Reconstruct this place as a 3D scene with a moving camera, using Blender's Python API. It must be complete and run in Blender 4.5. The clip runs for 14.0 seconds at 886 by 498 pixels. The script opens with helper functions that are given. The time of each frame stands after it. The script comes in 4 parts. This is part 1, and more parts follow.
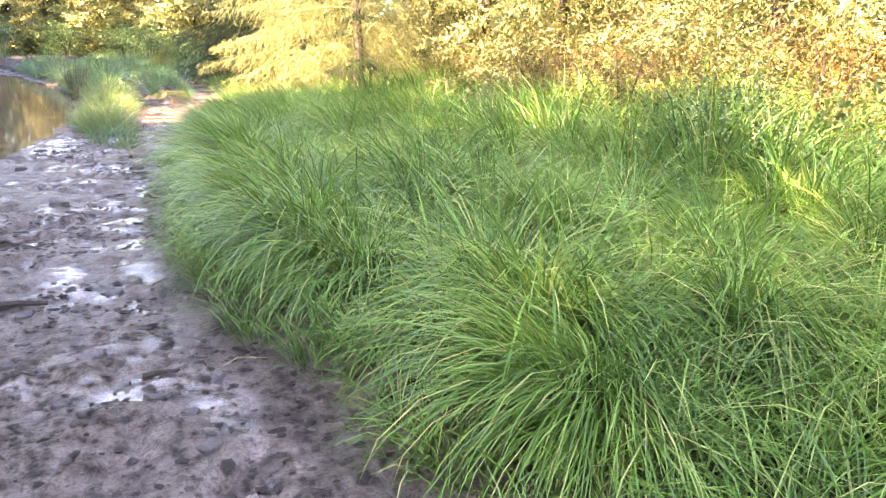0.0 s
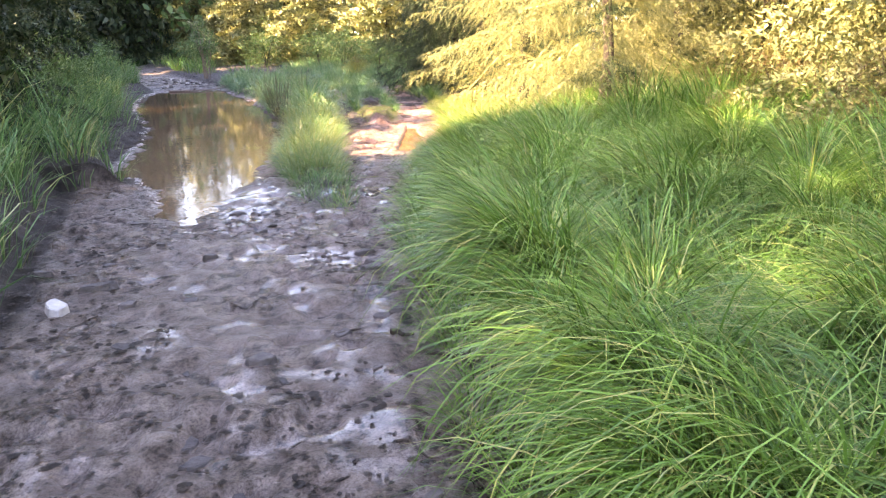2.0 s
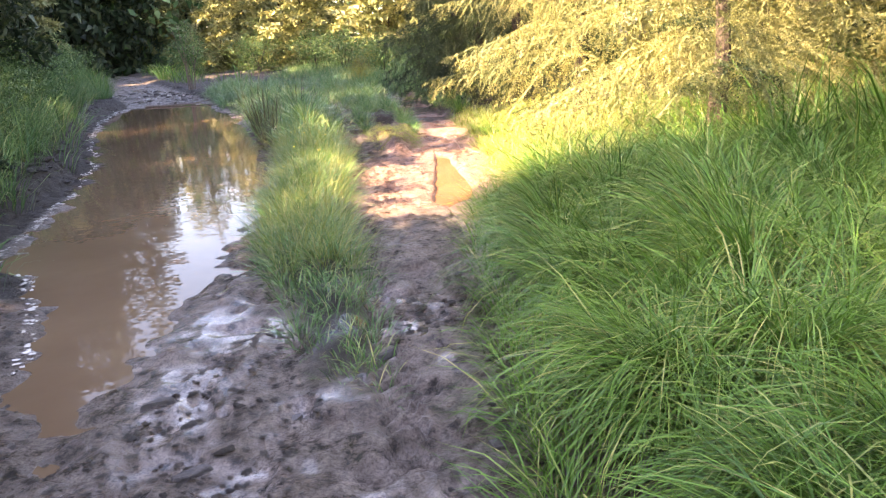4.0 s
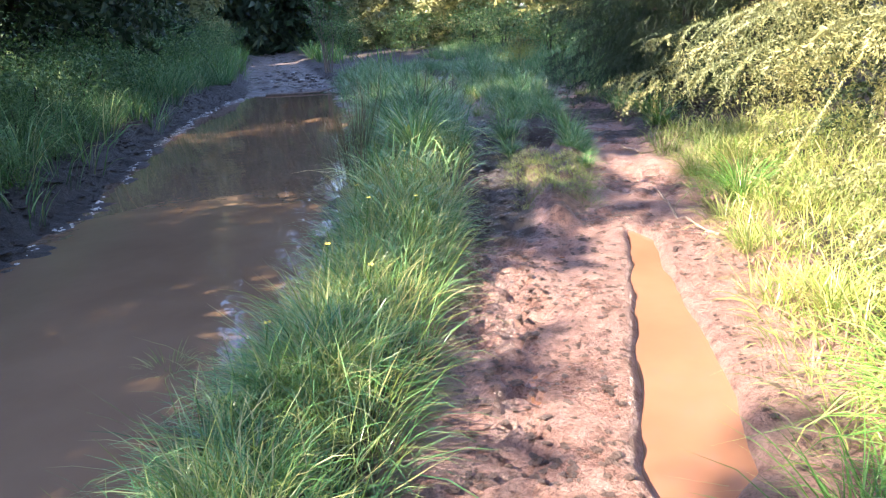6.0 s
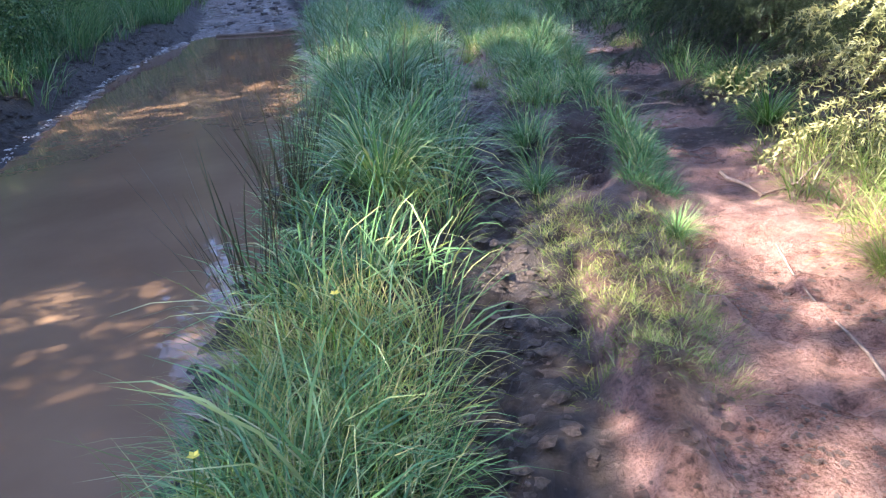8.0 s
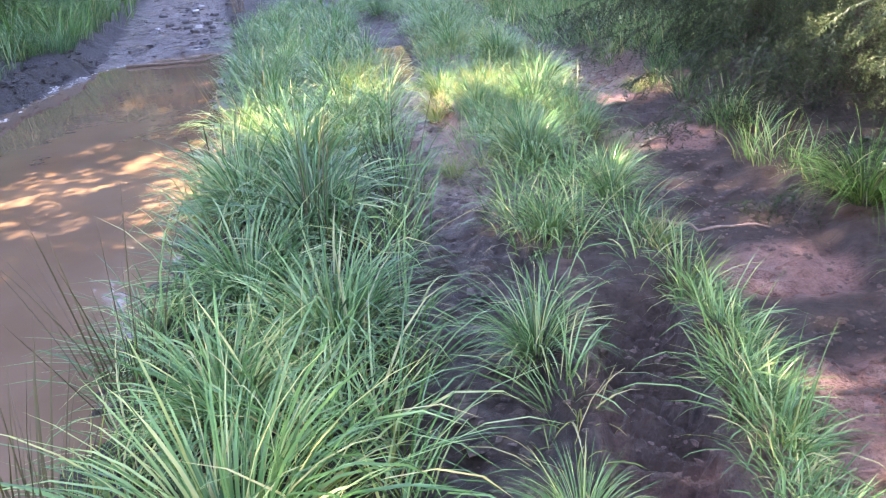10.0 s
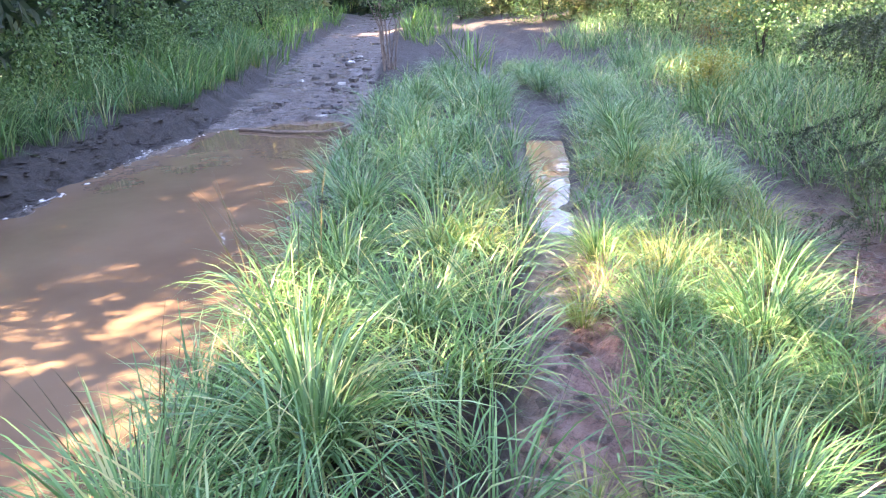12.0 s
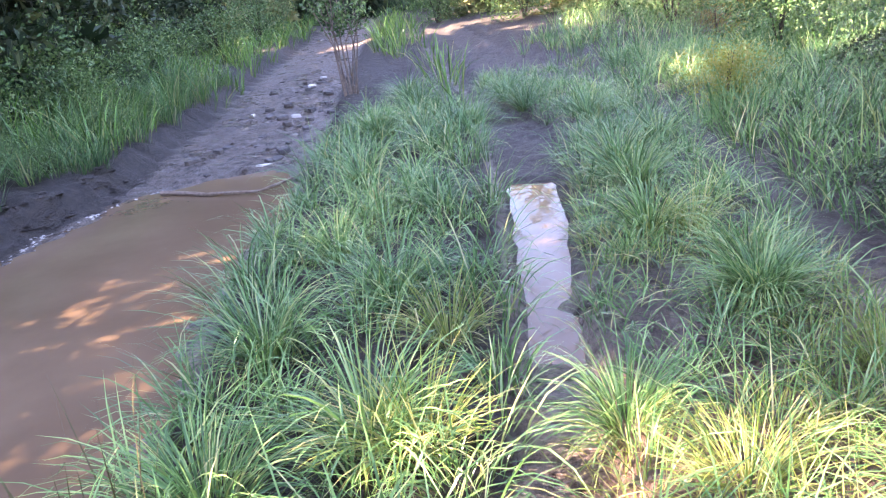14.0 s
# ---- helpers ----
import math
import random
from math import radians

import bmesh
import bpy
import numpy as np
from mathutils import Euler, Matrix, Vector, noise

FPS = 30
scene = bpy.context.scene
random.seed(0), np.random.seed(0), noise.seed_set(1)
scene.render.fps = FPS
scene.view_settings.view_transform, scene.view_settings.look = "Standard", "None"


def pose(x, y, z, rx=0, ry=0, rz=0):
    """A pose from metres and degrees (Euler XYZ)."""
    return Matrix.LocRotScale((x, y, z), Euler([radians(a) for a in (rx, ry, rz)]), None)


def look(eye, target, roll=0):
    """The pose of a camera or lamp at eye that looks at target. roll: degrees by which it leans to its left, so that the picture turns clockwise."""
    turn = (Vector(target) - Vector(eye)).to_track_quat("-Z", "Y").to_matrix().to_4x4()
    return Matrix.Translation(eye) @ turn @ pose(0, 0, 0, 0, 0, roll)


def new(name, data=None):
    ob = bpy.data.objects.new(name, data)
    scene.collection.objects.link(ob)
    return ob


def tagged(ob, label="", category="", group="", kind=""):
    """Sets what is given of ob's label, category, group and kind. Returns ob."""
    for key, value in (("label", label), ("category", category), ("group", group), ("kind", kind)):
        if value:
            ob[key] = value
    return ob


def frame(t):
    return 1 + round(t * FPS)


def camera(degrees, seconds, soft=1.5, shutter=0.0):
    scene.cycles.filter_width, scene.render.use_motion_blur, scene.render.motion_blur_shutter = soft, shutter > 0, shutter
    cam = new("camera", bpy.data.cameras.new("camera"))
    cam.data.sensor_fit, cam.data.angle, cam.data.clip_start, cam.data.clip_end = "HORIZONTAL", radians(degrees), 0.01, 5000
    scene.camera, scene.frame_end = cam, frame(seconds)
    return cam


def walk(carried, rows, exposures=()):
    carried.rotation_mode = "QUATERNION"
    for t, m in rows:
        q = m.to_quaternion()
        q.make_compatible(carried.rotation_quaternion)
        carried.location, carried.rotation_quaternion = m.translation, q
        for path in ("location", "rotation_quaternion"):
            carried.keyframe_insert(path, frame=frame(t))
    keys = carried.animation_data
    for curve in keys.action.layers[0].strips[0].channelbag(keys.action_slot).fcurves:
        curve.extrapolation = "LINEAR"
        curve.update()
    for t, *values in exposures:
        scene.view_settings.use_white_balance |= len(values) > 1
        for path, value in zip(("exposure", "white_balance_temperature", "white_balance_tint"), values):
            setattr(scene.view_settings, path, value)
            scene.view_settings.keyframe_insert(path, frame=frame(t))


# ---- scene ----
cam = camera(63.2, 14.0, soft=1.2)
PATH = [
    (0, (0.25, -8.241, 1.106), (0.978, -6.461, 0.56), 1.3),
    (0.5, (0.238, -7.658, 1.131), (0.81, -5.836, 0.536), 1.6),
    (1, (0.135, -7.005, 1.191), (0.547, -5.144, 0.587), 1.5),
    (1.5, (0.106, -6.339, 1.194), (0.422, -4.455, 0.602), 0.9),
    (2, (0.009, -5.648, 1.213), (0.279, -3.748, 0.65), -1.8),
    (2.5, (-0.045, -5.029, 1.206), (0.314, -3.144, 0.64), -3.2),
    (3, (-0.067, -4.328, 1.26), (0.283, -2.444, 0.687), -3.1),
    (3.5, (-0.083, -3.664, 1.279), (0.254, -1.776, 0.714), -2.8),
    (3.7, (-0.064, -3.381, 1.263), (0.243, -1.487, 0.699), -3.0),
    (5.8, (0.34, 0.476, 1.195), (0.235, 2.377, 0.584), -5.0),
    (6, (0.348, 0.785, 1.215), (0.166, 2.683, 0.611), -4.3),
    (6.5, (0.238, 1.487, 1.275), (0.004, 3.354, 0.597), -3.0),
    (7, (0.268, 2.107, 1.297), (0.104, 3.949, 0.537), -3.3),
    (7.2, (0.237, 2.361, 1.341), (0.085, 4.193, 0.552), -3.7),
    (9.3, (0.237, 4.992, 1.426), (-0.028, 6.796, 0.605), -8.0),
    (9.5, (0.253, 5.2, 1.445), (0.033, 7.009, 0.621), -7.5),
    (10, (0.229, 5.764, 1.494), (0.097, 7.57, 0.643), -6.5),
    (10.5, (0.281, 6.356, 1.469), (0.167, 8.179, 0.655), -5.4),
    (11, (0.243, 6.951, 1.561), (0.016, 8.778, 0.781), -5.5),
    (11.5, (0.22, 7.513, 1.553), (-0.04, 9.339, 0.779), -4.3),
    (12, (0.154, 8.136, 1.552), (-0.387, 9.926, 0.845), -3.3),
    (12.5, (0.052, 8.591, 1.569), (-0.715, 10.323, 0.926), -3.7),
    (13, (0.057, 9.041, 1.565), (-0.776, 10.761, 0.975), -4.8),
    (13.5, (0.081, 9.374, 1.593), (-0.684, 11.114, 0.97), -6.3),
    (14, (-0.001, 9.799, 1.593), (-0.553, 11.585, 0.883), -8.6),
]
walk(cam, [(t, look(*p)) for t, *p in PATH], [(0, 3.9, 7900, 33), (1, 3.75, 7900, 33), (3.7, 3.35, 8000, 32), (5.8, 2.8, 6000, 26), (6.5, 2.5, 5500, 24), (7.2, 2.5, 5400, 24), (9.3, 3.85, 6350, 38), (11.5, 4.1, 6600, 33), (14, 4.05, 6650, 39)])

# ---- light: late sun over the trees beside the track, open sky ----
SUN = Vector((-1.0, -0.42, 0.86)).normalized()
world = bpy.data.worlds.new("sky")
world.use_nodes = True
scene.world = world
wn = world.node_tree
sky_tex = wn.nodes.new("ShaderNodeTexSky")
sky_tex.sky_type, sky_tex.sun_disc = "NISHITA", False
sky_tex.sun_elevation = math.asin(SUN.z)
sky_tex.sun_rotation = math.atan2(SUN.x, SUN.y)
wn.links.new(sky_tex.outputs[0], wn.nodes["Background"].inputs[0])
wn.nodes["Background"].inputs[1].default_value = 0.125
sun = new("sun", bpy.data.lights.new("sun", "SUN"))
sun.data.energy, sun.data.angle, sun.data.color = 5.0, radians(0.6), (1.0, 0.86, 0.58)
sun.matrix_world = look(SUN * 40, (0, 0, 0))


# ---- materials ----
def material(name, rough=0.8, spec=0.5):
    m = bpy.data.materials.new(name)
    m.use_nodes = True
    b = m.node_tree.nodes["Principled BSDF"]
    b.inputs["Roughness"].default_value = rough
    b.inputs["Specular IOR Level"].default_value = spec
    return m, m.node_tree.nodes, m.node_tree.links, b


def ramp(nodes, stops):
    r = nodes.new("ShaderNodeValToRGB")
    el = r.color_ramp.elements
    while len(el) < len(stops):
        el.new(0.5)
    for e, (p, c) in zip(el, stops):
        e.position, e.color = p, (*c, 1)
    return r


def noise_tex(nodes, links, scale, detail=4, rough=0.55):
    n = nodes.new("ShaderNodeTexNoise")
    n.inputs["Scale"].default_value, n.inputs["Detail"].default_value, n.inputs["Roughness"].default_value = scale, detail, rough
    g = nodes.new("ShaderNodeNewGeometry")
    links.new(g.outputs["Position"], n.inputs["Vector"])
    return n


def mixc(nodes, links, fac, a, b, mode="MIX"):
    m = nodes.new("ShaderNodeMix")
    m.data_type, m.blend_type = "RGBA", mode
    for sock, v in ((m.inputs[0], fac), (m.inputs[6], a), (m.inputs[7], b)):
        if hasattr(v, "is_linked"):
            links.new(v, sock)
        elif isinstance(v, tuple):
            sock.default_value = (*v, 1)
        else:
            sock.default_value = v
    return m.outputs[2]


def attr(nodes, name):
    a = nodes.new("ShaderNodeAttribute")
    a.attribute_name = name
    return a.outputs["Fac"]


def bump(nodes, links, b, height, strength, dist):
    bp = nodes.new("ShaderNodeBump")
    bp.inputs["Strength"].default_value, bp.inputs["Distance"].default_value = strength, dist
    links.new(height, bp.inputs["Height"])
    links.new(bp.outputs[0], b.inputs["Normal"])


def ground_material():
    m, n, l, b = material("wet_earth")
    big, mid, fine = noise_tex(n, l, 1.3), noise_tex(n, l, 13, 8, 0.72), noise_tex(n, l, 95, 6, 0.75)
    mud = ramp(n, [(0.37, (0.035, 0.026, 0.02)), (0.45, (0.19, 0.148, 0.122)), (0.62, (0.38, 0.31, 0.265))])
    l.new(mid.outputs[0], mud.inputs[0])
    clay = ramp(n, [(0.35, (0.15, 0.082, 0.064)), (0.46, (0.36, 0.212, 0.17)), (0.64, (0.48, 0.31, 0.255))])
    l.new(mid.outputs[0], clay.inputs[0])
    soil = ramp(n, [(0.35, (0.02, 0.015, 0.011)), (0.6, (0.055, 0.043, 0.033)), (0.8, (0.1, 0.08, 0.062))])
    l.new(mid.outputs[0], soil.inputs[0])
    c = mixc(n, l, attr(n, "clay"), mud.outputs[0], clay.outputs[0])
    speck = ramp(n, [(0.4, (0.25, 0.22, 0.21)), (0.49, (0.9, 0.9, 0.9)), (0.62, (1.25, 1.25, 1.25))])
    l.new(fine.outputs[0], speck.inputs[0])
    c = mixc(n, l, 0.6, c, speck.outputs[0], "MULTIPLY")
    # The soil tone also carries the lane's shade, put into the colour.
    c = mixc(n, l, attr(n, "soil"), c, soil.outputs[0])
    l.new(c, b.inputs["Base Color"])
    r = n.new("ShaderNodeMapRange")
    r.inputs[1].default_value, r.inputs[2].default_value, r.inputs[3].default_value, r.inputs[4].default_value = 0.36, 0.62, 0.2, 0.5
    l.new(big.outputs[0], r.inputs[0])
    rr = n.new("ShaderNodeMath")
    rr.operation = "MAXIMUM"
    l.new(r.outputs[0], rr.inputs[0])
    half = n.new("ShaderNodeMath")
    half.operation = "MULTIPLY"
    half.inputs[1].default_value = 0.7
    l.new(attr(n, "soil"), half.inputs[0])
    l.new(half.outputs[0], rr.inputs[1])
    wet = attr(n, "wet")
    gloss = n.new("ShaderNodeMix")
    l.new(wet, gloss.inputs[0])
    l.new(rr.outputs[0], gloss.inputs[2])
    gloss.inputs[3].default_value = 0.14
    l.new(gloss.outputs[0], b.inputs["Roughness"])
    coat = n.new("ShaderNodeMapRange")
    coat.inputs[1].default_value, coat.inputs[2].default_value = 0.3, 0.95
    l.new(wet, coat.inputs[0])
    l.new(coat.outputs[0], b.inputs["Coat Weight"])
    b.inputs["Coat Roughness"].default_value = 0.12
    b.inputs["Specular IOR Level"].default_value = 0.55
    add = n.new("ShaderNodeMath")
    add.operation = "MULTIPLY_ADD"
    l.new(fine.outputs[0], add.inputs[0])
    add.inputs[1].default_value = 0.55
    l.new(mid.outputs[0], add.inputs[2])
    bump(n, l, b, add.outputs[0], 1.0, 0.06)
    flat = n.new("ShaderNodeMapRange")
    flat.inputs[3].default_value, flat.inputs[4].default_value = 1.0, 0.4
    l.new(wet, flat.inputs[0])
    for k in n:
        if k.bl_idname == "ShaderNodeBump":
            l.new(flat.outputs[0], k.inputs["Strength"])
    return m


def water_material(name, c0, c1, rough=0.02):
    m, n, l, b = material(name, rough, 0.36)
    b.inputs["IOR"].default_value = 1.33
    t = noise_tex(n, l, 1.1, 5)
    r = ramp(n, [(0.35, c0), (0.65, c1)])
    l.new(t.outputs[0], r.inputs[0])
    l.new(r.outputs[0], b.inputs["Base Color"])
    w = noise_tex(n, l, 7, 2)
    bump(n, l, b, w.outputs[0], 0.05, 0.02)
    return m


def blade_material(name, stops, trans=0.35, rough=0.45):
    """Leaf blades: hue differs from blade to blade, darker and yellower at the root; thin, so light passes."""
    m, n, l, b = material(name, rough, 0.4)
    g = n.new("ShaderNodeNewGeometry")
    r = ramp(n, stops)
    l.new(g.outputs["Random Per Island"], r.inputs[0])
    big = noise_tex(n, l, 0.9, 3)
    tone = ramp(n, [(0.35, (0.62, 0.74, 0.7)), (0.65, (1.15, 1.12, 0.9))])
    l.new(big.outputs[0], tone.inputs[0])
    c = mixc(n, l, 1.0, r.outputs[0], tone.outputs[0], "MULTIPLY")
    root = ramp(n, [(0.0, (0.75, 0.72, 0.5)), (0.3, (1, 1, 1)), (1.0, (1.15, 1.12, 0.95))])
    l.new(attr(n, "along"), root.inputs[0])
    c = mixc(n, l, 1.0, c, root.outputs[0], "MULTIPLY")
    l.new(c, b.inputs["Base Color"])
    tr = n.new("ShaderNodeBsdfTranslucent")
    l.new(c, tr.inputs[0])
    mx = n.new("ShaderNodeMixShader")
    mx.inputs[0].default_value = trans
    l.new(b.outputs[0], mx.inputs[1])
    l.new(tr.outputs[0], mx.inputs[2])
    l.new(mx.outputs[0], n["Material Output"].inputs[0])
    return m


def plain_material(name, c0, c1, scale=12, rough=0.8, relief=0.4):
    m, n, l, b = material(name, rough)
    t = noise_tex(n, l, scale, 6, 0.65)
    r = ramp(n, [(0.3, c0), (0.7, c1)])
    l.new(t.outputs[0], r.inputs[0])
    oi = n.new("ShaderNodeObjectInfo")
    v = ramp(n, [(0, (0.75, 0.75, 0.75)), (1, (1.15, 1.12, 1.1))])
    l.new(oi.outputs["Random"], v.inputs[0])
    l.new(mixc(n, l, 1.0, r.outputs[0], v.outputs[0], "MULTIPLY"), b.inputs["Base Color"])
    bump(n, l, b, t.outputs[0], relief, 0.02)
    return m


EARTH = ground_material()
WATER = water_material("muddy_water", (0.15, 0.096, 0.057), (0.195, 0.13, 0.078))
CLAY_WATER = water_material("clay_water", (0.19, 0.09, 0.05), (0.26, 0.125, 0.07), 0.05)
GRASS = blade_material("grass", [(0, (0.06, 0.145, 0.03)), (0.45, (0.125, 0.275, 0.058)), (0.82, (0.22, 0.4, 0.1)), (0.93, (0.42, 0.45, 0.18)), (1, (0.52, 0.46, 0.25))], 0.22, 0.3)
# On island and verge this blue-green also holds the cool cast of shade.
GRASS_BLUE = blade_material("broad_grass", [(0, (0.055, 0.14, 0.05)), (0.5, (0.14, 0.29, 0.11)), (0.82, (0.27, 0.43, 0.2)), (0.93, (0.42, 0.46, 0.22)), (1, (0.55, 0.5, 0.3))], 0.25, 0.3)
STRAW = blade_material("straw", [(0, (0.15, 0.24, 0.055)), (0.4, (0.3, 0.36, 0.11)), (1, (0.52, 0.46, 0.26))], 0.4, 0.4)
RUSH = blade_material("rush", [(0, (0.05, 0.042, 0.026)), (0.6, (0.09, 0.08, 0.045)), (1, (0.17, 0.13, 0.08))], 0.05)
# Dark needles for trees in shade: the shade is put into the colour.
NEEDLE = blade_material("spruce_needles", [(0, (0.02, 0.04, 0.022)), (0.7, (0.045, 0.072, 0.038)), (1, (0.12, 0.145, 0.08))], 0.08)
# Pale copy of the needles: sunlight is put into the colour.
NEEDLE_SUNLIT = blade_material("sunlit_spruce_needles", [(0, (0.15, 0.16, 0.08)), (0.6, (0.31, 0.31, 0.155)), (1, (0.48, 0.45, 0.27))], 0.25)
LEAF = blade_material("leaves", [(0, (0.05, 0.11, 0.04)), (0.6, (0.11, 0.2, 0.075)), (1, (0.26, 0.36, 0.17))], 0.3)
# Yellow copy of the leaves: full sunlight is put into the colour.
LEAF_SUNLIT = blade_material("sunlit_leaves", [(0, (0.2, 0.22, 0.05)), (0.6, (0.32, 0.31, 0.08)), (1, (0.45, 0.36, 0.14))], 0.4)
BRACKEN = blade_material("dead_bracken", [(0, (0.07, 0.045, 0.02)), (0.6, (0.16, 0.105, 0.045)), (1, (0.28, 0.2, 0.09))], 0.3)
BARK = plain_material("bark", (0.025, 0.02, 0.016), (0.085, 0.066, 0.052), 18, 0.9, 0.9)
STONE = plain_material("stone", (0.05, 0.045, 0.042), (0.15, 0.132, 0.122), 30, 0.65, 0.9)
PALE_STONE = plain_material("pale_stone", (0.45, 0.43, 0.4), (0.7, 0.68, 0.64), 20, 0.5, 0.5)
WOOD = plain_material("weathered_wood", (0.12, 0.085, 0.062), (0.32, 0.25, 0.2), 25, 0.8, 0.6)
FLOWER = plain_material("petals", (0.75, 0.6, 0.06), (0.85, 0.72, 0.1), 30, 0.6, 0.1)

rng = np.random.default_rng(7)


# ---- plan: the lines that part water, grass and wheel ruts, as x against y ----
def line(*pairs):
    ys, xs = zip(*pairs)
    return lambda y: np.interp(y, ys, xs)


left_shore = line((-4, 1), (-0.86, -1.05), (-0.1, -1.33), (0.5, -1.5), (1.4, -1.85), (2.1, -2.3), (3.4, -2.45), (4.5, -2.52), (6.35, -2.95), (9.3, -3.85),
                  (11, -4.25), (12.5, -4.55), (14.4, -4.82), (15.3, -4.7), (15.85, -4.35), (16.2, -3.4), (17, -1))
right_shore = line((-4, -2.5), (-0.86, -1.05), (0.3, -0.86), (1.6, -0.75), (3, -0.6), (4.2, -0.6), (5.9, -0.85), (7.2, -1.02), (8, -1.2), (9, -1.38), (10.5, -1.7),
                   (12, -2.0), (13, -2.4), (15.2, -2.85), (15.7, -3.1), (16.2, -3.5), (17, -6))
strip_right = line((-2, -0.05), (-0.1, 0.1), (1, 0.06), (2.4, -0.02), (4.2, 0.05), (6.5, 0.02), (9, -0.1), (10.3, -0.2), (12, -0.45), (13, -0.64), (14.6, -0.98), (18.6, -2.05), (24, -4.0), (40, -9.5))
strip_left = line((-2, -0.2), (-0.6, -0.23), (0.2, -0.3), (1.6, -0.57), (2.4, -0.6), (3, -0.55), (20, -99))
rut_right = line((-3, 0.5), (4.9, 0.5), (6.2, 0.36), (7.8, 0.33), (8.5, 0.27), (9.2, 0.2), (10, 0.1), (10.7, -0.03), (12.4, -0.3), (13.4, -0.4), (14.6, -0.57), (16.8, -0.95), (18.6, -1.9), (40, -9.4))
isle_right = line((4.6, 0.72), (5.5, 0.95), (7.5, 1.1), (8.4, 1.08), (9, 1.02), (9.6, 0.95), (11, 1.02), (13.5, 0.85), (15, 0.5), (17, 0.2), (20, -1.05), (24, -3.3), (40, -9))
lane_right = line((-20, 9), (2.3, 9), (2.31, 1.2), (3.2, 1.3), (4.6, 1.5), (6.3, 1.72), (8, 1.6), (9, 1.66), (11, 1.68), (12.4, 1.45), (13.9, 1.15), (15, 0.85), (17.3, 0.4), (20.7, -0.9), (24, -3.0), (40, -8.8))
meadow_edge = line((-20, 1.4), (-8.5, 1.2), (-6.6, 0.84), (-5.9, 0.6), (-5.1, 0.43), (-3.7, 0.38), (-2.4, 0.4), (-1.3, 0.45), (-0.3, 0.57), (1.1, 0.68), (1.8, 0.9), (2.5, 1.15), (40, 1.15))
left_verge = line((-20, -1.9), (-4, -1.6), (-2.2, -1.62), (-1, -1.95), (1.2, -2.45), (2.1, -2.5), (3.4, -2.6), (40, -99))
pool_left = line((2.2, 0.72), (2.5, 0.64), (3.0, 0.71), (3.8, 0.85), (4.8, 0.98), (5.2, 1.3))
pool_right = line((2.2, 0.78), (2.5, 1.03), (2.9, 1.1), (3.5, 1.13), (4.1, 1.14), (4.6, 1.17), (4.95, 1.05), (5.2, 0.9))
far_edge = line((15.6, -3.0), (17, -3.45), (20, -4.5), (25, -6.1), (35, -9.2), (60, -17))
track_left = line((15, -4.9), (16.3, -5.2), (25, -8.2), (35.5, -11.6), (60, -19))


def value_noise(x, y, scale, seed):
    t = np.random.default_rng(seed).random((128, 128))
    u, v = np.asarray(x) * scale + 500, np.asarray(y) * scale + 500
    i, j = np.floor(u).astype(int), np.floor(v).astype(int)
    f, g = u - i, v - j
    f, g = f * f * (3 - 2 * f), g * g * (3 - 2 * g)
    a, b, c, d = t[i % 128, j % 128], t[(i + 1) % 128, j % 128], t[i % 128, (j + 1) % 128], t[(i + 1) % 128, (j + 1) % 128]
    return (a * (1 - f) + b * f) * (1 - g) + (c * (1 - f) + d * f) * g - 0.5


def smooth(v):
    v = np.clip(v, 0, 1)
    return v * v * (3 - 2 * v)


def shore_depth(x, y):
    w = 0.12 * value_noise(x, y, 1.7, 3) + 0.05 * value_noise(x, y, 6, 4)
    return np.minimum(x - left_shore(y), right_shore(y) - x) + w


def pool_depth(x, y):
    return np.minimum(x - pool_left(y), pool_right(y) - x) + 0.02 * value_noise(x, y, 5, 9)


def rut_water(x, y):
    return np.minimum.reduce([x - strip_right(y) - 0.02, rut_right(y) - x + 0.04, (y - 12.3) * 0.08, (16.6 - y) * 0.045]) + 0.12 * value_noise(x, y, 0.9, 12) + 0.05 * value_noise(x, y, 5, 13) - 0.045


def isle(x, y):
    return np.minimum.reduce([x - rut_right(y), isle_right(y) - x, (y - 4.7) * 0.6])


def strip(x, y):
    edge = np.where(y > 15.6, far_edge(y), right_shore(y) + 0.04)
    return np.minimum(x - np.maximum(edge, strip_left(y)), strip_right(y) - x).clip(None, (y + 0.8) * 0.13)


def bank(x, y):
    b = np.where(y < 1.0, -99, left_shore(y) - 0.16 - x)
    b = np.where(y > 15.3, track_left(y) - x, b)
    return np.maximum(b, left_verge(y) - x)


def right_side(x, y):
    return np.where(y < 2.31, x - meadow_edge(y), x - lane_right(y))


def wet_mask(x, y):
    """The shining film of water on the trodden mud before the puddle, and seeping along the ruts."""
    core = 0.2 * np.exp(-((x + 0.45 - 0.05 * y) / 0.35) ** 2) * smooth((y + 3.0) / 2) + 0.35 * np.exp(-((x - 0.1) / 0.3) ** 2 - ((y + 5.6) / 0.5) ** 2)
    film = 0.28 + 0.6 * smooth((0.5 * value_noise(x, y, 1.1, 91) + 0.9 * value_noise(x, y, 5, 92) + 0.6 * value_noise(x, y, 16, 93) + core) / 0.5)
    return film * smooth((1.5 - y) / 1.0) * smooth((x + 1.5) / 0.6) * smooth((meadow_edge(y) - 0.05 - x) / 0.25) + 0.25 * rut_mud(x, y)


def rut_mud(x, y):
    """Churned soft mud along the bare rut beside the strip."""
    return smooth((x - strip_right(y) + 0.02) / 0.08) * smooth((rut_right(y) + 0.05 - x) / 0.1) * smooth((y - 4.5) / 1.0) * smooth((12.2 - y) / 1.0)


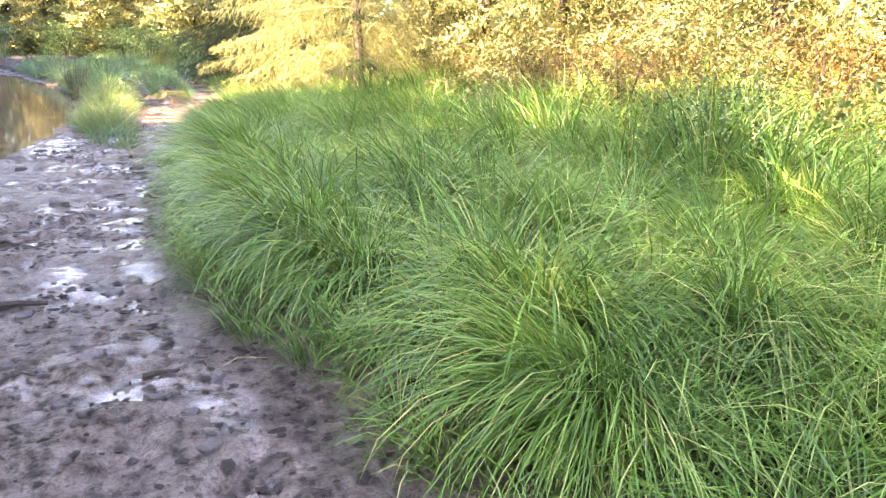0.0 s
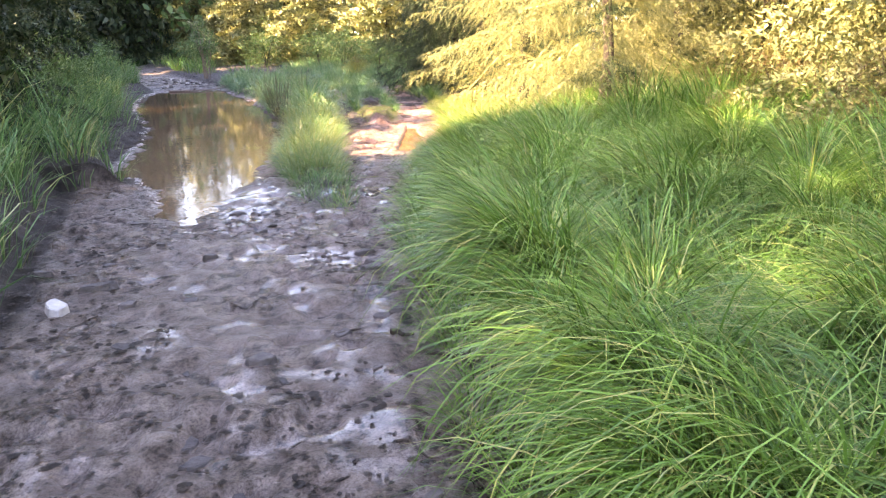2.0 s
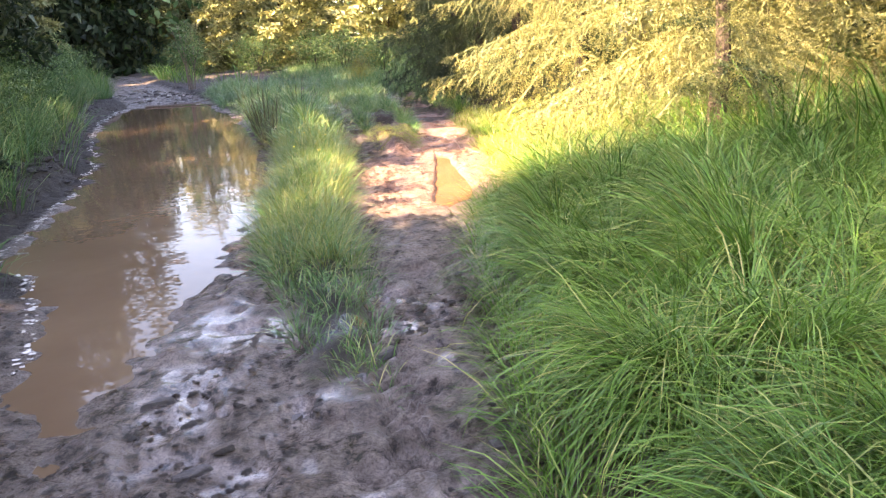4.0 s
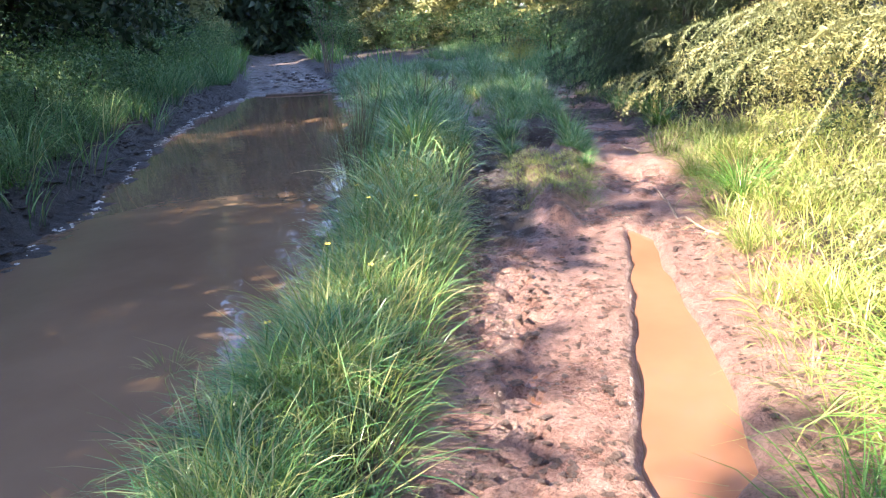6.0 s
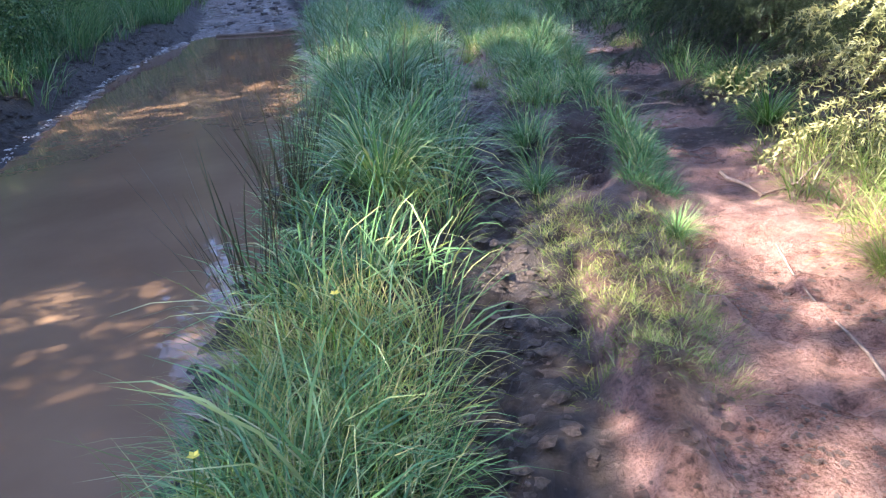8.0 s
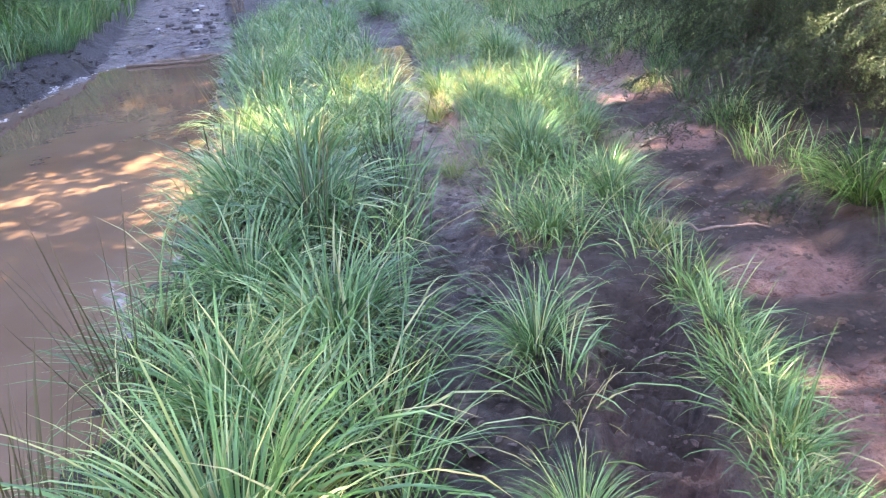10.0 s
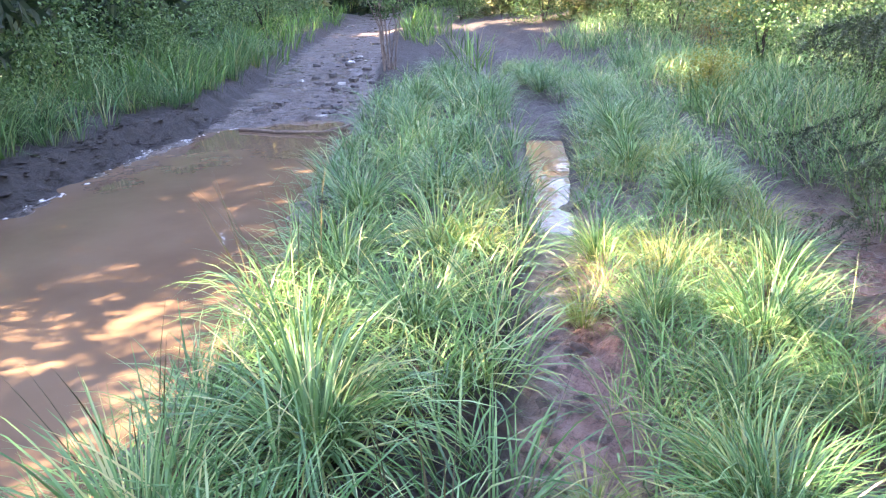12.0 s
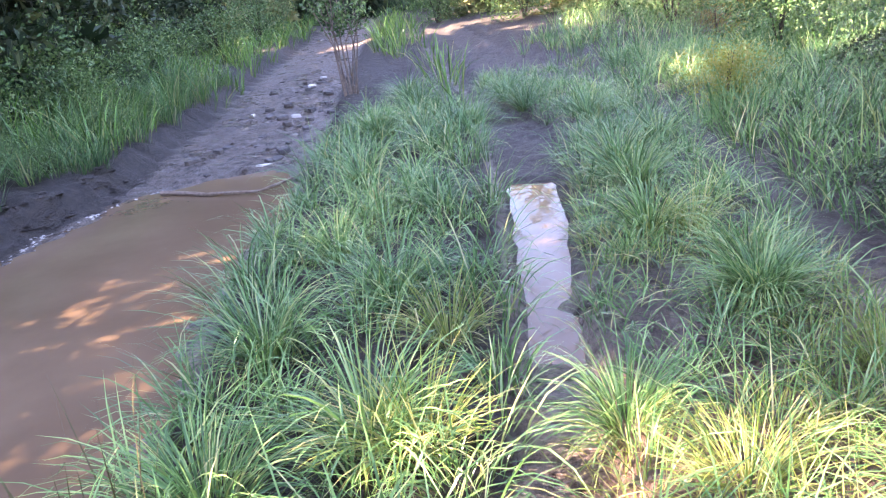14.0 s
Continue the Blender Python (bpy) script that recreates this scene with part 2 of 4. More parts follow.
def height(x, y):
    x, y = np.asarray(x, float), np.asarray(y, float)
    s = shore_depth(x, y)
    lump = 0.025 * value_noise(x, y, 3.3, 1) + 0.035 * value_noise(x, y, 8, 2) + 0.022 * value_noise(x, y, 15, 5)
    lump = lump * np.where(pool_depth(x, y) > -0.25, 0.35, 1.0)
    lump = 1.35 * lump * (1 - 0.7 * np.clip(wet_mask(x, y), 0, 1)) * (1 - 0.9 * smooth((rut_water(x, y) + 0.1) / 0.1)) + rut_mud(x, y) * (0.06 * value_noise(x, y, 5, 6) + 0.07 * (0.25 - np.abs(value_noise(x, y, 9, 7))) + 0.04 * (0.25 - np.abs(value_noise(x, y, 17, 8))))
    z = np.clip(-0.16 * s, -0.12, 0.035) + lump * np.clip(1 - s * 2, 0.15, 1)
    pits = smooth((value_noise(x, y, 8.5, 71) - 0.12) / 0.12) * smooth((value_noise(x, y, 1.2, 72) + 0.15) / 0.15)
    z -= 0.03 * pits * smooth((-s - 0.15) / 0.2) * smooth((-pool_depth(x, y) - 0.2) / 0.1) * smooth((-rut_water(x, y) - 0.1) / 0.1)
    z += 0.1 * smooth(strip(x, y) / 0.2) + 0.1 * smooth(isle(x, y) / 0.18)
    z += 0.2 * smooth(bank(x, y) / 0.22) + 0.05 * np.clip(bank(x, y), 0, 40) ** 0.8
    z += 0.07 * smooth(right_side(x, y) / 0.3) + 0.03 * np.clip(right_side(x, y), 0, 20)
    z -= 0.085 * smooth(pool_depth(x, y) / 0.1)
    z -= 0.2 * smooth((rut_water(x, y) + 0.03) / 0.1)
    # tyre marks: a lugged tread in the soft spot of the island and two along the bare ruts
    lug = smooth((0.17 - abs(x - 0.68 - 0.1 * (y - 7.6))) / 0.06) * smooth((y - 6.9) / 0.2) * smooth((8.25 - y) / 0.2)
    z -= lug * (0.13 - 0.045 * np.tanh(2.5 * np.sin((y + 0.6 * x) * 2 * np.pi / 0.125)))
    for xc, y0, y1 in ((0.12, -1.2, 2.4), (0.55, -0.9, 1.2), (0.17, 3.0, 6.8), (0.36, 2.2, 4.8)):
        t = smooth((0.09 - abs(x - xc)) / 0.03) * smooth((y - y0) / 0.3) * smooth((y1 - y) / 0.3)
        z += t * (0.022 * np.tanh(2.5 * np.sin((y + abs(x - xc)) * 2 * np.pi / 0.11)) - 0.016)
    return z


def clay_mask(x, y):
    w = 0.5 * value_noise(x, y, 1.5, 8)
    rut = smooth((y - 4.5 + w) / 0.5) * smooth((0.55 - x) / 0.15) * smooth((10.5 - y + w) / 1.0)
    return smooth((y - 1.6 + w) / 0.8) * smooth((x + 0.35 + 0.3 * w) / 0.4) * smooth((14 - y) / 3) * (1 - 0.85 * rut)


def soil_shade_mask(x, y):
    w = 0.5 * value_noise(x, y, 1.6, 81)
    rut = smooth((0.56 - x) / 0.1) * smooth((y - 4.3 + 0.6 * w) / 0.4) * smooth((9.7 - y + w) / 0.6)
    # Lane: its shade is painted as dark soil over the clay.
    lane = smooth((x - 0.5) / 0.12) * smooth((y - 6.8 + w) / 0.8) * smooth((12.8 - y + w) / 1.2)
    # Pools of sunlight painted as pale clay left bare in the dark lane.
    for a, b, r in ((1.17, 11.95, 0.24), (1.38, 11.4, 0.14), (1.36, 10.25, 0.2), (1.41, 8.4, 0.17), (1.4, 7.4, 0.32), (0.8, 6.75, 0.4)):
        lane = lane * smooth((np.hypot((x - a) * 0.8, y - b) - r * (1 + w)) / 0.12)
    # Dark wet mud of the rut joined with the lane's painted shade.
    mud_and_shade = np.maximum(rut, lane)
    return np.maximum.reduce([0.92 * mud_and_shade, np.where(x < strip_right(y), 0.3, 0.9) * smooth((y - 12.6) / 1.0), smooth(strip(x, y) / 0.1), smooth((isle(x, y) - 0.05) / 0.15) * 0.7, smooth((bank(x, y) + 0.2) / 0.12), smooth((right_side(x, y) - 0.1) / 0.3)])


def steps(*spans):
    out = []
    for a, b, d in spans:
        out += list(np.arange(a, b - d * 0.3, d))
    return np.array(out)


def grid_mesh(name, xs, ys, zf, mat):
    X, Y = np.meshgrid(xs, ys)
    nx, ny = len(xs), len(ys)
    co = np.stack([X, Y, zf(X, Y)], -1).reshape(-1, 3)
    q = (np.arange(ny - 1)[:, None] * nx + np.arange(nx - 1)[None, :]).reshape(-1)
    faces = np.stack([q, q + 1, q + nx + 1, q + nx], -1)
    me = bpy.data.meshes.new(name)
    fill(me, co, faces)
    me.materials.append(mat)
    return me, X.reshape(-1), Y.reshape(-1)


def fill(me, co, faces, tris=None):
    """Loads points, quads and triangles into a mesh."""
    quads = faces.reshape(-1) if faces is not None else np.zeros(0, int)
    tri = tris.reshape(-1) if tris is not None else np.zeros(0, int)
    nq, nt = len(quads) // 4, len(tri) // 3
    me.vertices.add(len(co))
    me.vertices.foreach_set("co", np.ascontiguousarray(co, dtype=np.float32).reshape(-1))
    me.loops.add(len(quads) + len(tri))
    me.loops.foreach_set("vertex_index", np.concatenate([quads, tri]).astype(np.int32))
    me.polygons.add(nq + nt)
    start = np.concatenate([np.arange(nq) * 4, nq * 4 + np.arange(nt) * 3]).astype(np.int32)
    me.polygons.foreach_set("loop_start", start)
    me.polygons.foreach_set("use_smooth", np.ones(nq + nt, bool))
    me.update(calc_edges=True)


def put_attr(me, name, values):
    me.attributes.new(name, "FLOAT", "POINT").data.foreach_set("value", np.ascontiguousarray(values, dtype=np.float32))


def part(name, bm, mat, parent, label="", m=None):
    me = bpy.data.meshes.new(name)
    bm.to_mesh(me)
    bm.free()
    return part_mesh(name, me, mat, parent, label, m)


def part_mesh(name, me, mat, parent, label="", m=None):
    if not me.materials:
        me.materials.append(mat)
    ob = new(name, me)
    if parent is not None:
        ob.parent = parent
    if m is not None:
        ob.matrix_basis = m
    return tagged(ob, label) if label else ob


# ---- ground and water ----
gx = steps((-900, -100, 200), (-100, -20, 10), (-20, -12, 0.8), (-12, -5.2, 0.2), (-5.2, -2.5, 0.08), (-2.5, -1.0, 0.04), (-1.0, 1.25, 0.025), (1.25, 1.9, 0.04), (1.9, 6, 0.2), (6, 20, 1), (20, 100, 10), (100, 901, 200))
gy = steps((-900, -100, 200), (-100, -12, 8), (-12, -8.4, 0.3), (-8.4, -6.5, 0.04), (-6.5, 9.5, 0.025), (9.5, 19, 0.06), (19, 32, 0.2), (32, 45, 0.6), (45, 105, 10), (105, 901, 200))
me, vx, vy = grid_mesh("ground", gx, gy, height, EARTH)
put_attr(me, "clay", clay_mask(vx, vy))
put_attr(me, "soil", soil_shade_mask(vx, vy))
put_attr(me, "wet", wet_mask(vx, vy))
tagged(new("ground", me), "muddy forest track of wet reddish earth with wheel ruts", "ground", kind="structure")


def water(name, depth, x0, x1, y0, y1, z, mat, label):
    """A level sheet cut to the basin, its rim tucked under the shore."""
    xs, ys = np.arange(x0, x1, 0.1), np.arange(y0, y1, 0.1)
    X, Y = np.meshgrid(xs, ys)
    inside = depth(X, Y) > -0.22
    bm = bmesh.new()
    vs = {}
    for j in range(len(ys) - 1):
        for i in range(len(xs) - 1):
            if inside[j, i] or inside[j + 1, i] or inside[j, i + 1] or inside[j + 1, i + 1]:
                quad = []
                for a, b in ((i, j), (i + 1, j), (i + 1, j + 1), (i, j + 1)):
                    if (a, b) not in vs:
                        vs[a, b] = bm.verts.new((xs[a], ys[b], z))
                    quad.append(vs[a, b])
                bm.faces.new(quad)
    ob = part(name, bm, mat, None)
    return tagged(ob, label, "puddle", kind="structure")


water("water", shore_depth, -5.4, -0.3, -1.4, 16.8, 0.0, WATER, "long still puddle of muddy brown water filling the track")
water("water", pool_depth, 0.4, 1.5, 2.2, 5.2, -0.004, CLAY_WATER, "narrow puddle of opaque orange clay water in a rut")
water("water", rut_water, -1.7, 0.0, 12.1, 16.8, -0.012, WATER, "thin strip of standing water in a deep wheel rut")


# ---- grass ----
def blades(base, az, length, lean, bend, width, name, mat, k=4):
    """Tapered arching blades of k joints from arrays, one island a blade."""
    n = len(base)
    s = np.linspace(0, 1, k + 1)
    th = lean[:, None] + bend[:, None] * ((s[:-1] + 0.5 / k) ** 1.3)[None, :]
    r = np.concatenate([np.zeros((n, 1)), np.cumsum(np.sin(th), 1)], 1) * length[:, None] / k
    h = np.concatenate([np.zeros((n, 1)), np.cumsum(np.cos(th), 1)], 1) * length[:, None] / k
    c = np.stack([base[:, 0:1] + r * np.cos(az)[:, None], base[:, 1:2] + r * np.sin(az)[:, None], base[:, 2:3] + h], -1)
    tw = az + np.pi / 2 + rng.normal(0, 0.5, n)
    side = np.stack([np.cos(tw), np.sin(tw), rng.normal(0, 0.2, n)], -1)
    w = width[:, None] * np.interp(s[:-1], [0, 0.25, 0.5, 0.75], [0.6, 1.0, 0.9, 0.6])[None, :] / 2
    a = c[:, :k] + side[:, None] * w[..., None]
    b = c[:, :k] - side[:, None] * w[..., None]
    co = np.concatenate([a, b, c[:, k:]], 1).reshape(-1, 3)
    o = (np.arange(n) * (2 * k + 1))[:, None]
    quads = np.concatenate([o + np.array([q, q + 1, q + k + 1, q + k]) for q in range(k - 1)], 1)
    tris = o + np.array([k - 1, 2 * k, 2 * k - 1])
    me = bpy.data.meshes.new(name)
    fill(me, co, quads, tris)
    put_attr(me, "along", np.tile(np.concatenate([s[:k], s[:k], s[k:]]), n))
    me.materials.append(mat)
    return me


def sample(count, x0, x1, y0, y1, keep):
    x, y = rng.uniform(x0, x1, count), rng.uniform(y0, y1, count)
    k = keep(x, y)
    return x[k], y[k]


def sward(name, x, y, per, l0, l1, w, spread, mat, label, lean=(0.05, 0.5), bend=(0.3, 1.5), wind=(0, 0), k=4, mounds=0.0):
    """Tufts of blades round the given spots, as one mass of growth."""
    n = len(x)
    size = rng.uniform(0.75, 1.15, n) * (1 + mounds * 2 * value_noise(x, y, 1.1, 41))
    cx, cy, cs = np.repeat(x, per), np.repeat(y, per), np.repeat(size, per)
    m = n * per
    az = rng.uniform(0, 2 * np.pi, m)
    rad = spread * np.sqrt(rng.random(m))
    bx, by = cx + rad * np.cos(az), cy + rad * np.sin(az)
    ux, uy = np.cos(az) + wind[0] + rng.normal(0, 0.35, m), np.sin(az) + wind[1] + rng.normal(0, 0.35, m)
    az2 = np.arctan2(uy, ux)
    base = np.stack([bx, by, height(bx, by) - 0.01], -1)
    L = rng.uniform(l0, l1, m) * cs
    me = blades(base, az2, L, rng.uniform(*lean, m), rng.uniform(*bend, m), w * rng.uniform(0.6, 1.3, m), name, mat, k)
    return tagged(new(name, me), label, "grass", kind="stuff")


# the deep meadow beside the track: thick in front, thinner towards the trees
x, y = sample(800, 0.35, 3.4, -7.6, 2.6, lambda x, y: right_side(x, y) > 0.3 + 0.12 * rng.random(len(x)))
sward("meadow_grass", x, y, 84, 0.28, 0.6, 0.0055, 0.11, GRASS, "deep soft green meadow grass bending beside the track", lean=(0.1, 0.9), bend=(0.8, 2.4), wind=(-0.25, -0.15), mounds=0.45)
x, y = sample(1300, 3.2, 6.8, -8, 5, lambda x, y: x > 0)
sward("meadow_grass", x, y, 24, 0.4, 0.75, 0.011, 0.16, GRASS, "tall green meadow grass running up to the trees", bend=(0.5, 1.9), k=3, mounds=0.4)
x, y = sample(2100, 0.3, 2.2, -8.6, 2.4, lambda x, y: (right_side(x, y) > -0.02 + 0.1 * value_noise(x, y, 3, 22)) & (right_side(x, y) < 0.42))
sward("verge_grass", x, y, 22, 0.1, 0.4, 0.005, 0.07, GRASS, "short grass fringing the bare mud", lean=(0.1, 0.8), bend=(0.6, 2.0), wind=(-0.3, -0.1), k=3)
# the strip between puddle and rut
x, y = sample(1500, -3.2, 0.2, -0.9, 18, lambda x, y: (strip(x, y) > 0.03) & (y > 4.2 + 1.2 * rng.random(len(x))))
sward("strip_grass", x, y, 24, 0.2, 0.52, 0.0075, 0.09, GRASS_BLUE, "blue-green grass on the strip between puddle and rut", lean=(0.05, 0.8), bend=(0.6, 2.3), mounds=0.3)
x, y = sample(1500, -0.95, 0.2, -0.9, 5.6, lambda x, y: (strip(x, y) > 0.02) & (y > -0.7 + 0.6 * rng.random(len(x))) & (y > 1.2 * rng.random(len(x)) + 0.4) & (y < 4.4 + 1.2 * rng.random(len(x))))
sward("strip_grass", x, y, 26, 0.1, 0.3, 0.0042, 0.08, GRASS_BLUE, "fine green grass on the strip along the puddle", lean=(0.1, 1.0), bend=(0.6, 2.2), mounds=0.4)
x, y = sample(500, -0.95, 0.2, -0.9, 1.6, lambda x, y: (strip(x, y) > 0.0) & (y > -0.7 + 0.6 * rng.random(len(x))))
sward("strip_grass", x, y, 16, 0.05, 0.17, 0.004, 0.07, GRASS_BLUE, "low trodden grass where the strip begins", lean=(0.1, 1.0))
x, y = sample(800, -0.95, 0.15, 0.6, 5.6, lambda x, y: strip(x, y) > 0.03)
sward("strip_straw", x, y, 16, 0.12, 0.4, 0.0034, 0.08, STRAW, "pale dry stems matted along the grass strip", lean=(0.2, 1.3), bend=(0.1, 1.2))
x, y = sample(340, -2.4, 0.1, 2.5, 9, lambda x, y: strip(x, y) > 0.05)
sward("strip_straw", x, y, 14, 0.15, 0.45, 0.004, 0.08, STRAW, "dry straw-coloured stems tangled in the grass strip", lean=(0.2, 1.2), bend=(0.1, 1.2))
# the island between the ruts
x, y = sample(3000, -3.0, 1.2, 4.6, 20, lambda x, y: (isle(x, y) > 0.06) & ~((x > 0.46) & (x < 0.9) & (y > 6.7) & (y < 8.35)) & (y > 7.2) & (value_noise(x, y, 1.8, 21) > np.where(y < 8.3, -0.12, -0.38)))
sward("island_grass", x, y, 22, 0.1, 0.36, 0.0055, 0.08, GRASS_BLUE, "patchy green grass on the hump between the ruts", lean=(0.1, 0.9), bend=(0.4, 2.0), mounds=0.4)
x, y = sample(700, 0.35, 1.2, 4.7, 7.4, lambda x, y: (isle(x, y) > 0.02) & (value_noise(x, y, 2.2, 23) > 0.02))
sward("island_grass", x, y, 30, 0.025, 0.1, 0.0026, 0.09, STRAW, "short thin yellow-green grass on red clay", lean=(0.2, 1.1))
x, y = sample(900, 0.75, 1.25, 6.9, 9.4, lambda x, y: (isle(x, y) > 0.0) & (x > 0.92 + 0.1 * (y - 7.6)))
sward("island_grass", x, y, 18, 0.04, 0.15, 0.004, 0.07, GRASS_BLUE, "low matted grass beside the tyre trench", lean=(0.2, 1.1))
# Dry grass, and the yellow of sunlit patches put into its straw colour.
x, y = sample(900, -1.2, 1.1, 7, 16, lambda x, y: (isle(x, y) > 0.05) & ~((x > 0.46) & (x < 0.92) & (y > 6.75) & (y < 8.35)) & (value_noise(x, y, 1.3, 61) > 0.08))
sward("island_straw", x, y, 18, 0.08, 0.27, 0.0045, 0.1, STRAW, "straw-yellow grass on the hump between the ruts, partly dry, partly painted sunlight", lean=(0.1, 1.1), bend=(0.3, 1.6))
# right of the lane
x, y = sample(2300, 1.15, 4.2, 2.3, 7.6, lambda x, y: (right_side(x, y) > 0.0) & ((x < 2.4) | (rng.random(len(x)) < 0.5)))
sward("verge_grass", x, y, 18, 0.07, 0.26, 0.005, 0.09, STRAW, "pale yellow-green grass beside the red lane", lean=(0.1, 1.1), bend=(0.4, 1.8), mounds=0.4)
x, y = sample(190, 1.2, 1.95, 8.2, 14, lambda x, y: (right_side(x, y) > 0.02) & (value_noise(x, y, 1.4, 24) > -0.1))
sward("verge_grass", x, y, 20, 0.12, 0.36, 0.006, 0.09, GRASS_BLUE, "shaded green grass at the foot of the spruces", bend=(0.4, 1.8))
x, y = sample(1500, -1.8, 4, 12.4, 21, lambda x, y: right_side(x, y) > -0.18 * rng.random(len(x)))
sward("clearing_grass", x, y, 22, 0.12, 0.4, 0.007, 0.12, GRASS_BLUE, "thick blue-green grass closing in on the lane", lean=(0.1, 0.9), bend=(0.4, 1.9), mounds=0.4)
x, y = sample(1600, -2.0, 9, 13, 30, lambda x, y: right_side(x, y) > -0.12)
sward("clearing_grass", x, y, 18, 0.18, 0.5, 0.01, 0.15, GRASS_BLUE, "rough green grass in the clearing past the lane", bend=(0.3, 1.4), k=3)
# the shaded bank across the puddle
x, y = sample(2100, -7.5, -1.6, -6, 24, lambda x, y: (bank(x, y) > np.where(y < 11, 0.05, 0.26)) & (bank(x, y) < 2.8))
sward("bank_grass", x, y, 24, 0.3, 0.85, 0.009, 0.12, GRASS_BLUE, "rank grass and weeds on the dark bank", bend=(0.4, 1.9), wind=(0.4, -0.1), k=3, mounds=0.5)
x, y = sample(700, -14, -4, 16, 45, lambda x, y: (bank(x, y) > 0.1) & (bank(x, y) < 3))
sward("bank_grass", x, y, 14, 0.4, 0.9, 0.02, 0.2, GRASS, "tall grass along the far track edge", bend=(0.3, 1.3), k=3)
x, y = sample(500, -10, 0, 18, 45, lambda x, y: (strip(x, y) > -0.2) & (x < strip_right(y)) & (x > track_left(y) + 2.6))
sward("bank_grass", x, y, 14, 0.4, 0.9, 0.02, 0.2, GRASS, "tall grass between the far track and the lane", bend=(0.3, 1.3), k=3)


# big tussocks that stand apart: each a ring of leaf tufts over a skirt of dead blades
def tussock_parts(n, l0, l1, w, mat, bend, sweep=0.0):
    out = []
    for k in range(4):
        m = n // 4
        az = k * np.pi / 2 + rng.uniform(0, np.pi / 2, m) + rng.normal(0, 0.35, m)
        rad = 0.1 * np.sqrt(rng.random(m))
        base = np.stack([rad * np.cos(az), rad * np.sin(az), np.full(m, -0.02)], -1)
        az = np.arctan2(np.sin(az), np.cos(az) - sweep)
        L = rng.uniform(l0, l1, m) * rng.uniform(0.8, 1.1)
        out.append(blades(base, az, L, rng.uniform(0.02, 0.75, m), rng.uniform(*bend, m), w * rng.uniform(0.5, 1.3, m), "leaf_tuft", mat, 6))
    m = n // 5
    az = rng.uniform(0, 2 * np.pi, m)
    base = np.stack([0.12 * np.cos(az), 0.12 * np.sin(az), np.full(m, -0.01)], -1)
    out.append(blades(base, az, rng.uniform(0.3, 0.6, m) * l1, rng.uniform(0.7, 1.3, m), rng.uniform(0.2, 1.0, m), w * rng.uniform(0.5, 0.9, m), "dead_skirt", STRAW, 3))
    return out


TUSSOCKS = {"green": [tussock_parts(280, 0.4, 0.8, 0.0065, GRASS, (0.9, 2.4)) for k in range(3)],
            "swept": [tussock_parts(360, 0.5, 0.95, 0.006, GRASS, (1.1, 2.5), 1.1) for k in range(3)],
            "blue": [tussock_parts(340, 0.35, 0.74, 0.0088, GRASS_BLUE, (0.7, 2.6)) for k in range(3)],
            "fine": [tussock_parts(240, 0.35, 0.7, 0.007, GRASS_BLUE, (0.7, 2.3)) for k in range(3)],
            "dry": [tussock_parts(200, 0.25, 0.55, 0.006, STRAW, (0.5, 1.9)) for k in range(2)]}
WORDS = {"fine": "soft blue-green grass tussock between the wheel ruts", "green": "bushy tussock of bright green grass by the track", "swept": "long green grass tussock swept over towards the track", "blue": "thick tussock of broad blue-green grass beside the puddle", "dry": "dry grass tussock with sunlight painted into its yellowish blades"}


def tussock(kind, x, y, size=1.0):
    root = new("grass_tussock")
    turn = rng.uniform(-25, 75) if kind == "swept" else rng.uniform(0, 360)
    root.matrix_basis = pose(x, y, float(height(x, y)), 0, 0, turn) @ Matrix.Scale(size, 4)
    tagged(root, WORDS[kind], "grass tussock", "grass tussocks along the track")
    for me in TUSSOCKS[kind][int(rng.integers(len(TUSSOCKS[kind])))]:
        part_mesh(me.name.split(".")[0], me, None, root)


for a, b, k in ((-0.42, 6.95, 1.0), (-0.6, 7.5, 0.8), (-0.35, 7.95, 0.85), (-0.75, 8.3, 0.9), (-0.62, 9.0, 1.0), (-1.05, 9.3, 0.9), (-0.85, 9.9, 1.0), (-1.2, 10.5, 0.95), (-0.75, 10.7, 0.8),
                (-1.35, 11.3, 1.0), (-0.95, 11.7, 0.95), (-1.6, 12.2, 0.9), (-1.2, 12.8, 0.9), (-1.75, 13.4, 0.95), (-1.4, 14.3, 0.9), (-2.1, 14.8, 0.9), (-1.9, 16.0, 0.9), (-2.6, 16.6, 0.9), (-1.55, 18.2, 0.9), (-1.75, 17.4, 0.8), (-1.25, 17.6, 0.8), (-2.5, 17.8, 1.0), (-3.0, 19.0, 1.0)):
    tussock("blue" if b < 10.4 else "fine", a, b, k)
for a, b, k in ((0.5, 8.75, 0.6), (0.95, 9.7, 0.6), (0.9, 10.4, 0.65), (0.5, 10.4, 0.7), (0.75, 11.5, 0.7), (0.2, 11.0, 0.55), (0.97, 6.4, 0.36), (0.36, 7.9, 0.6), (0.4, 7.1, 0.4), (0.52, 9.75, 0.8), (1.02, 7.55, 0.32), (0.85, 9.15, 0.6), (0.48, 9.9, 0.75), (0.62, 10.9, 0.8), (-0.1, 11.9, 0.7), (0.42, 12.75, 0.75), (0.0, 13.6, 0.9), (0.45, 13.2, 0.7), (-0.2, 14.8, 0.9), (0.1, 15.6, 0.8), (-0.5, 16.6, 0.8), (-0.08, 14.4, 0.95), (0.45, 12.75, 0.8), (1.75, 5.1, 0.7), (1.85, 7.9, 0.6), (1.95, 8.9, 0.7)):
    tussock("fine" if a < 1.2 else "green", a, b, k)
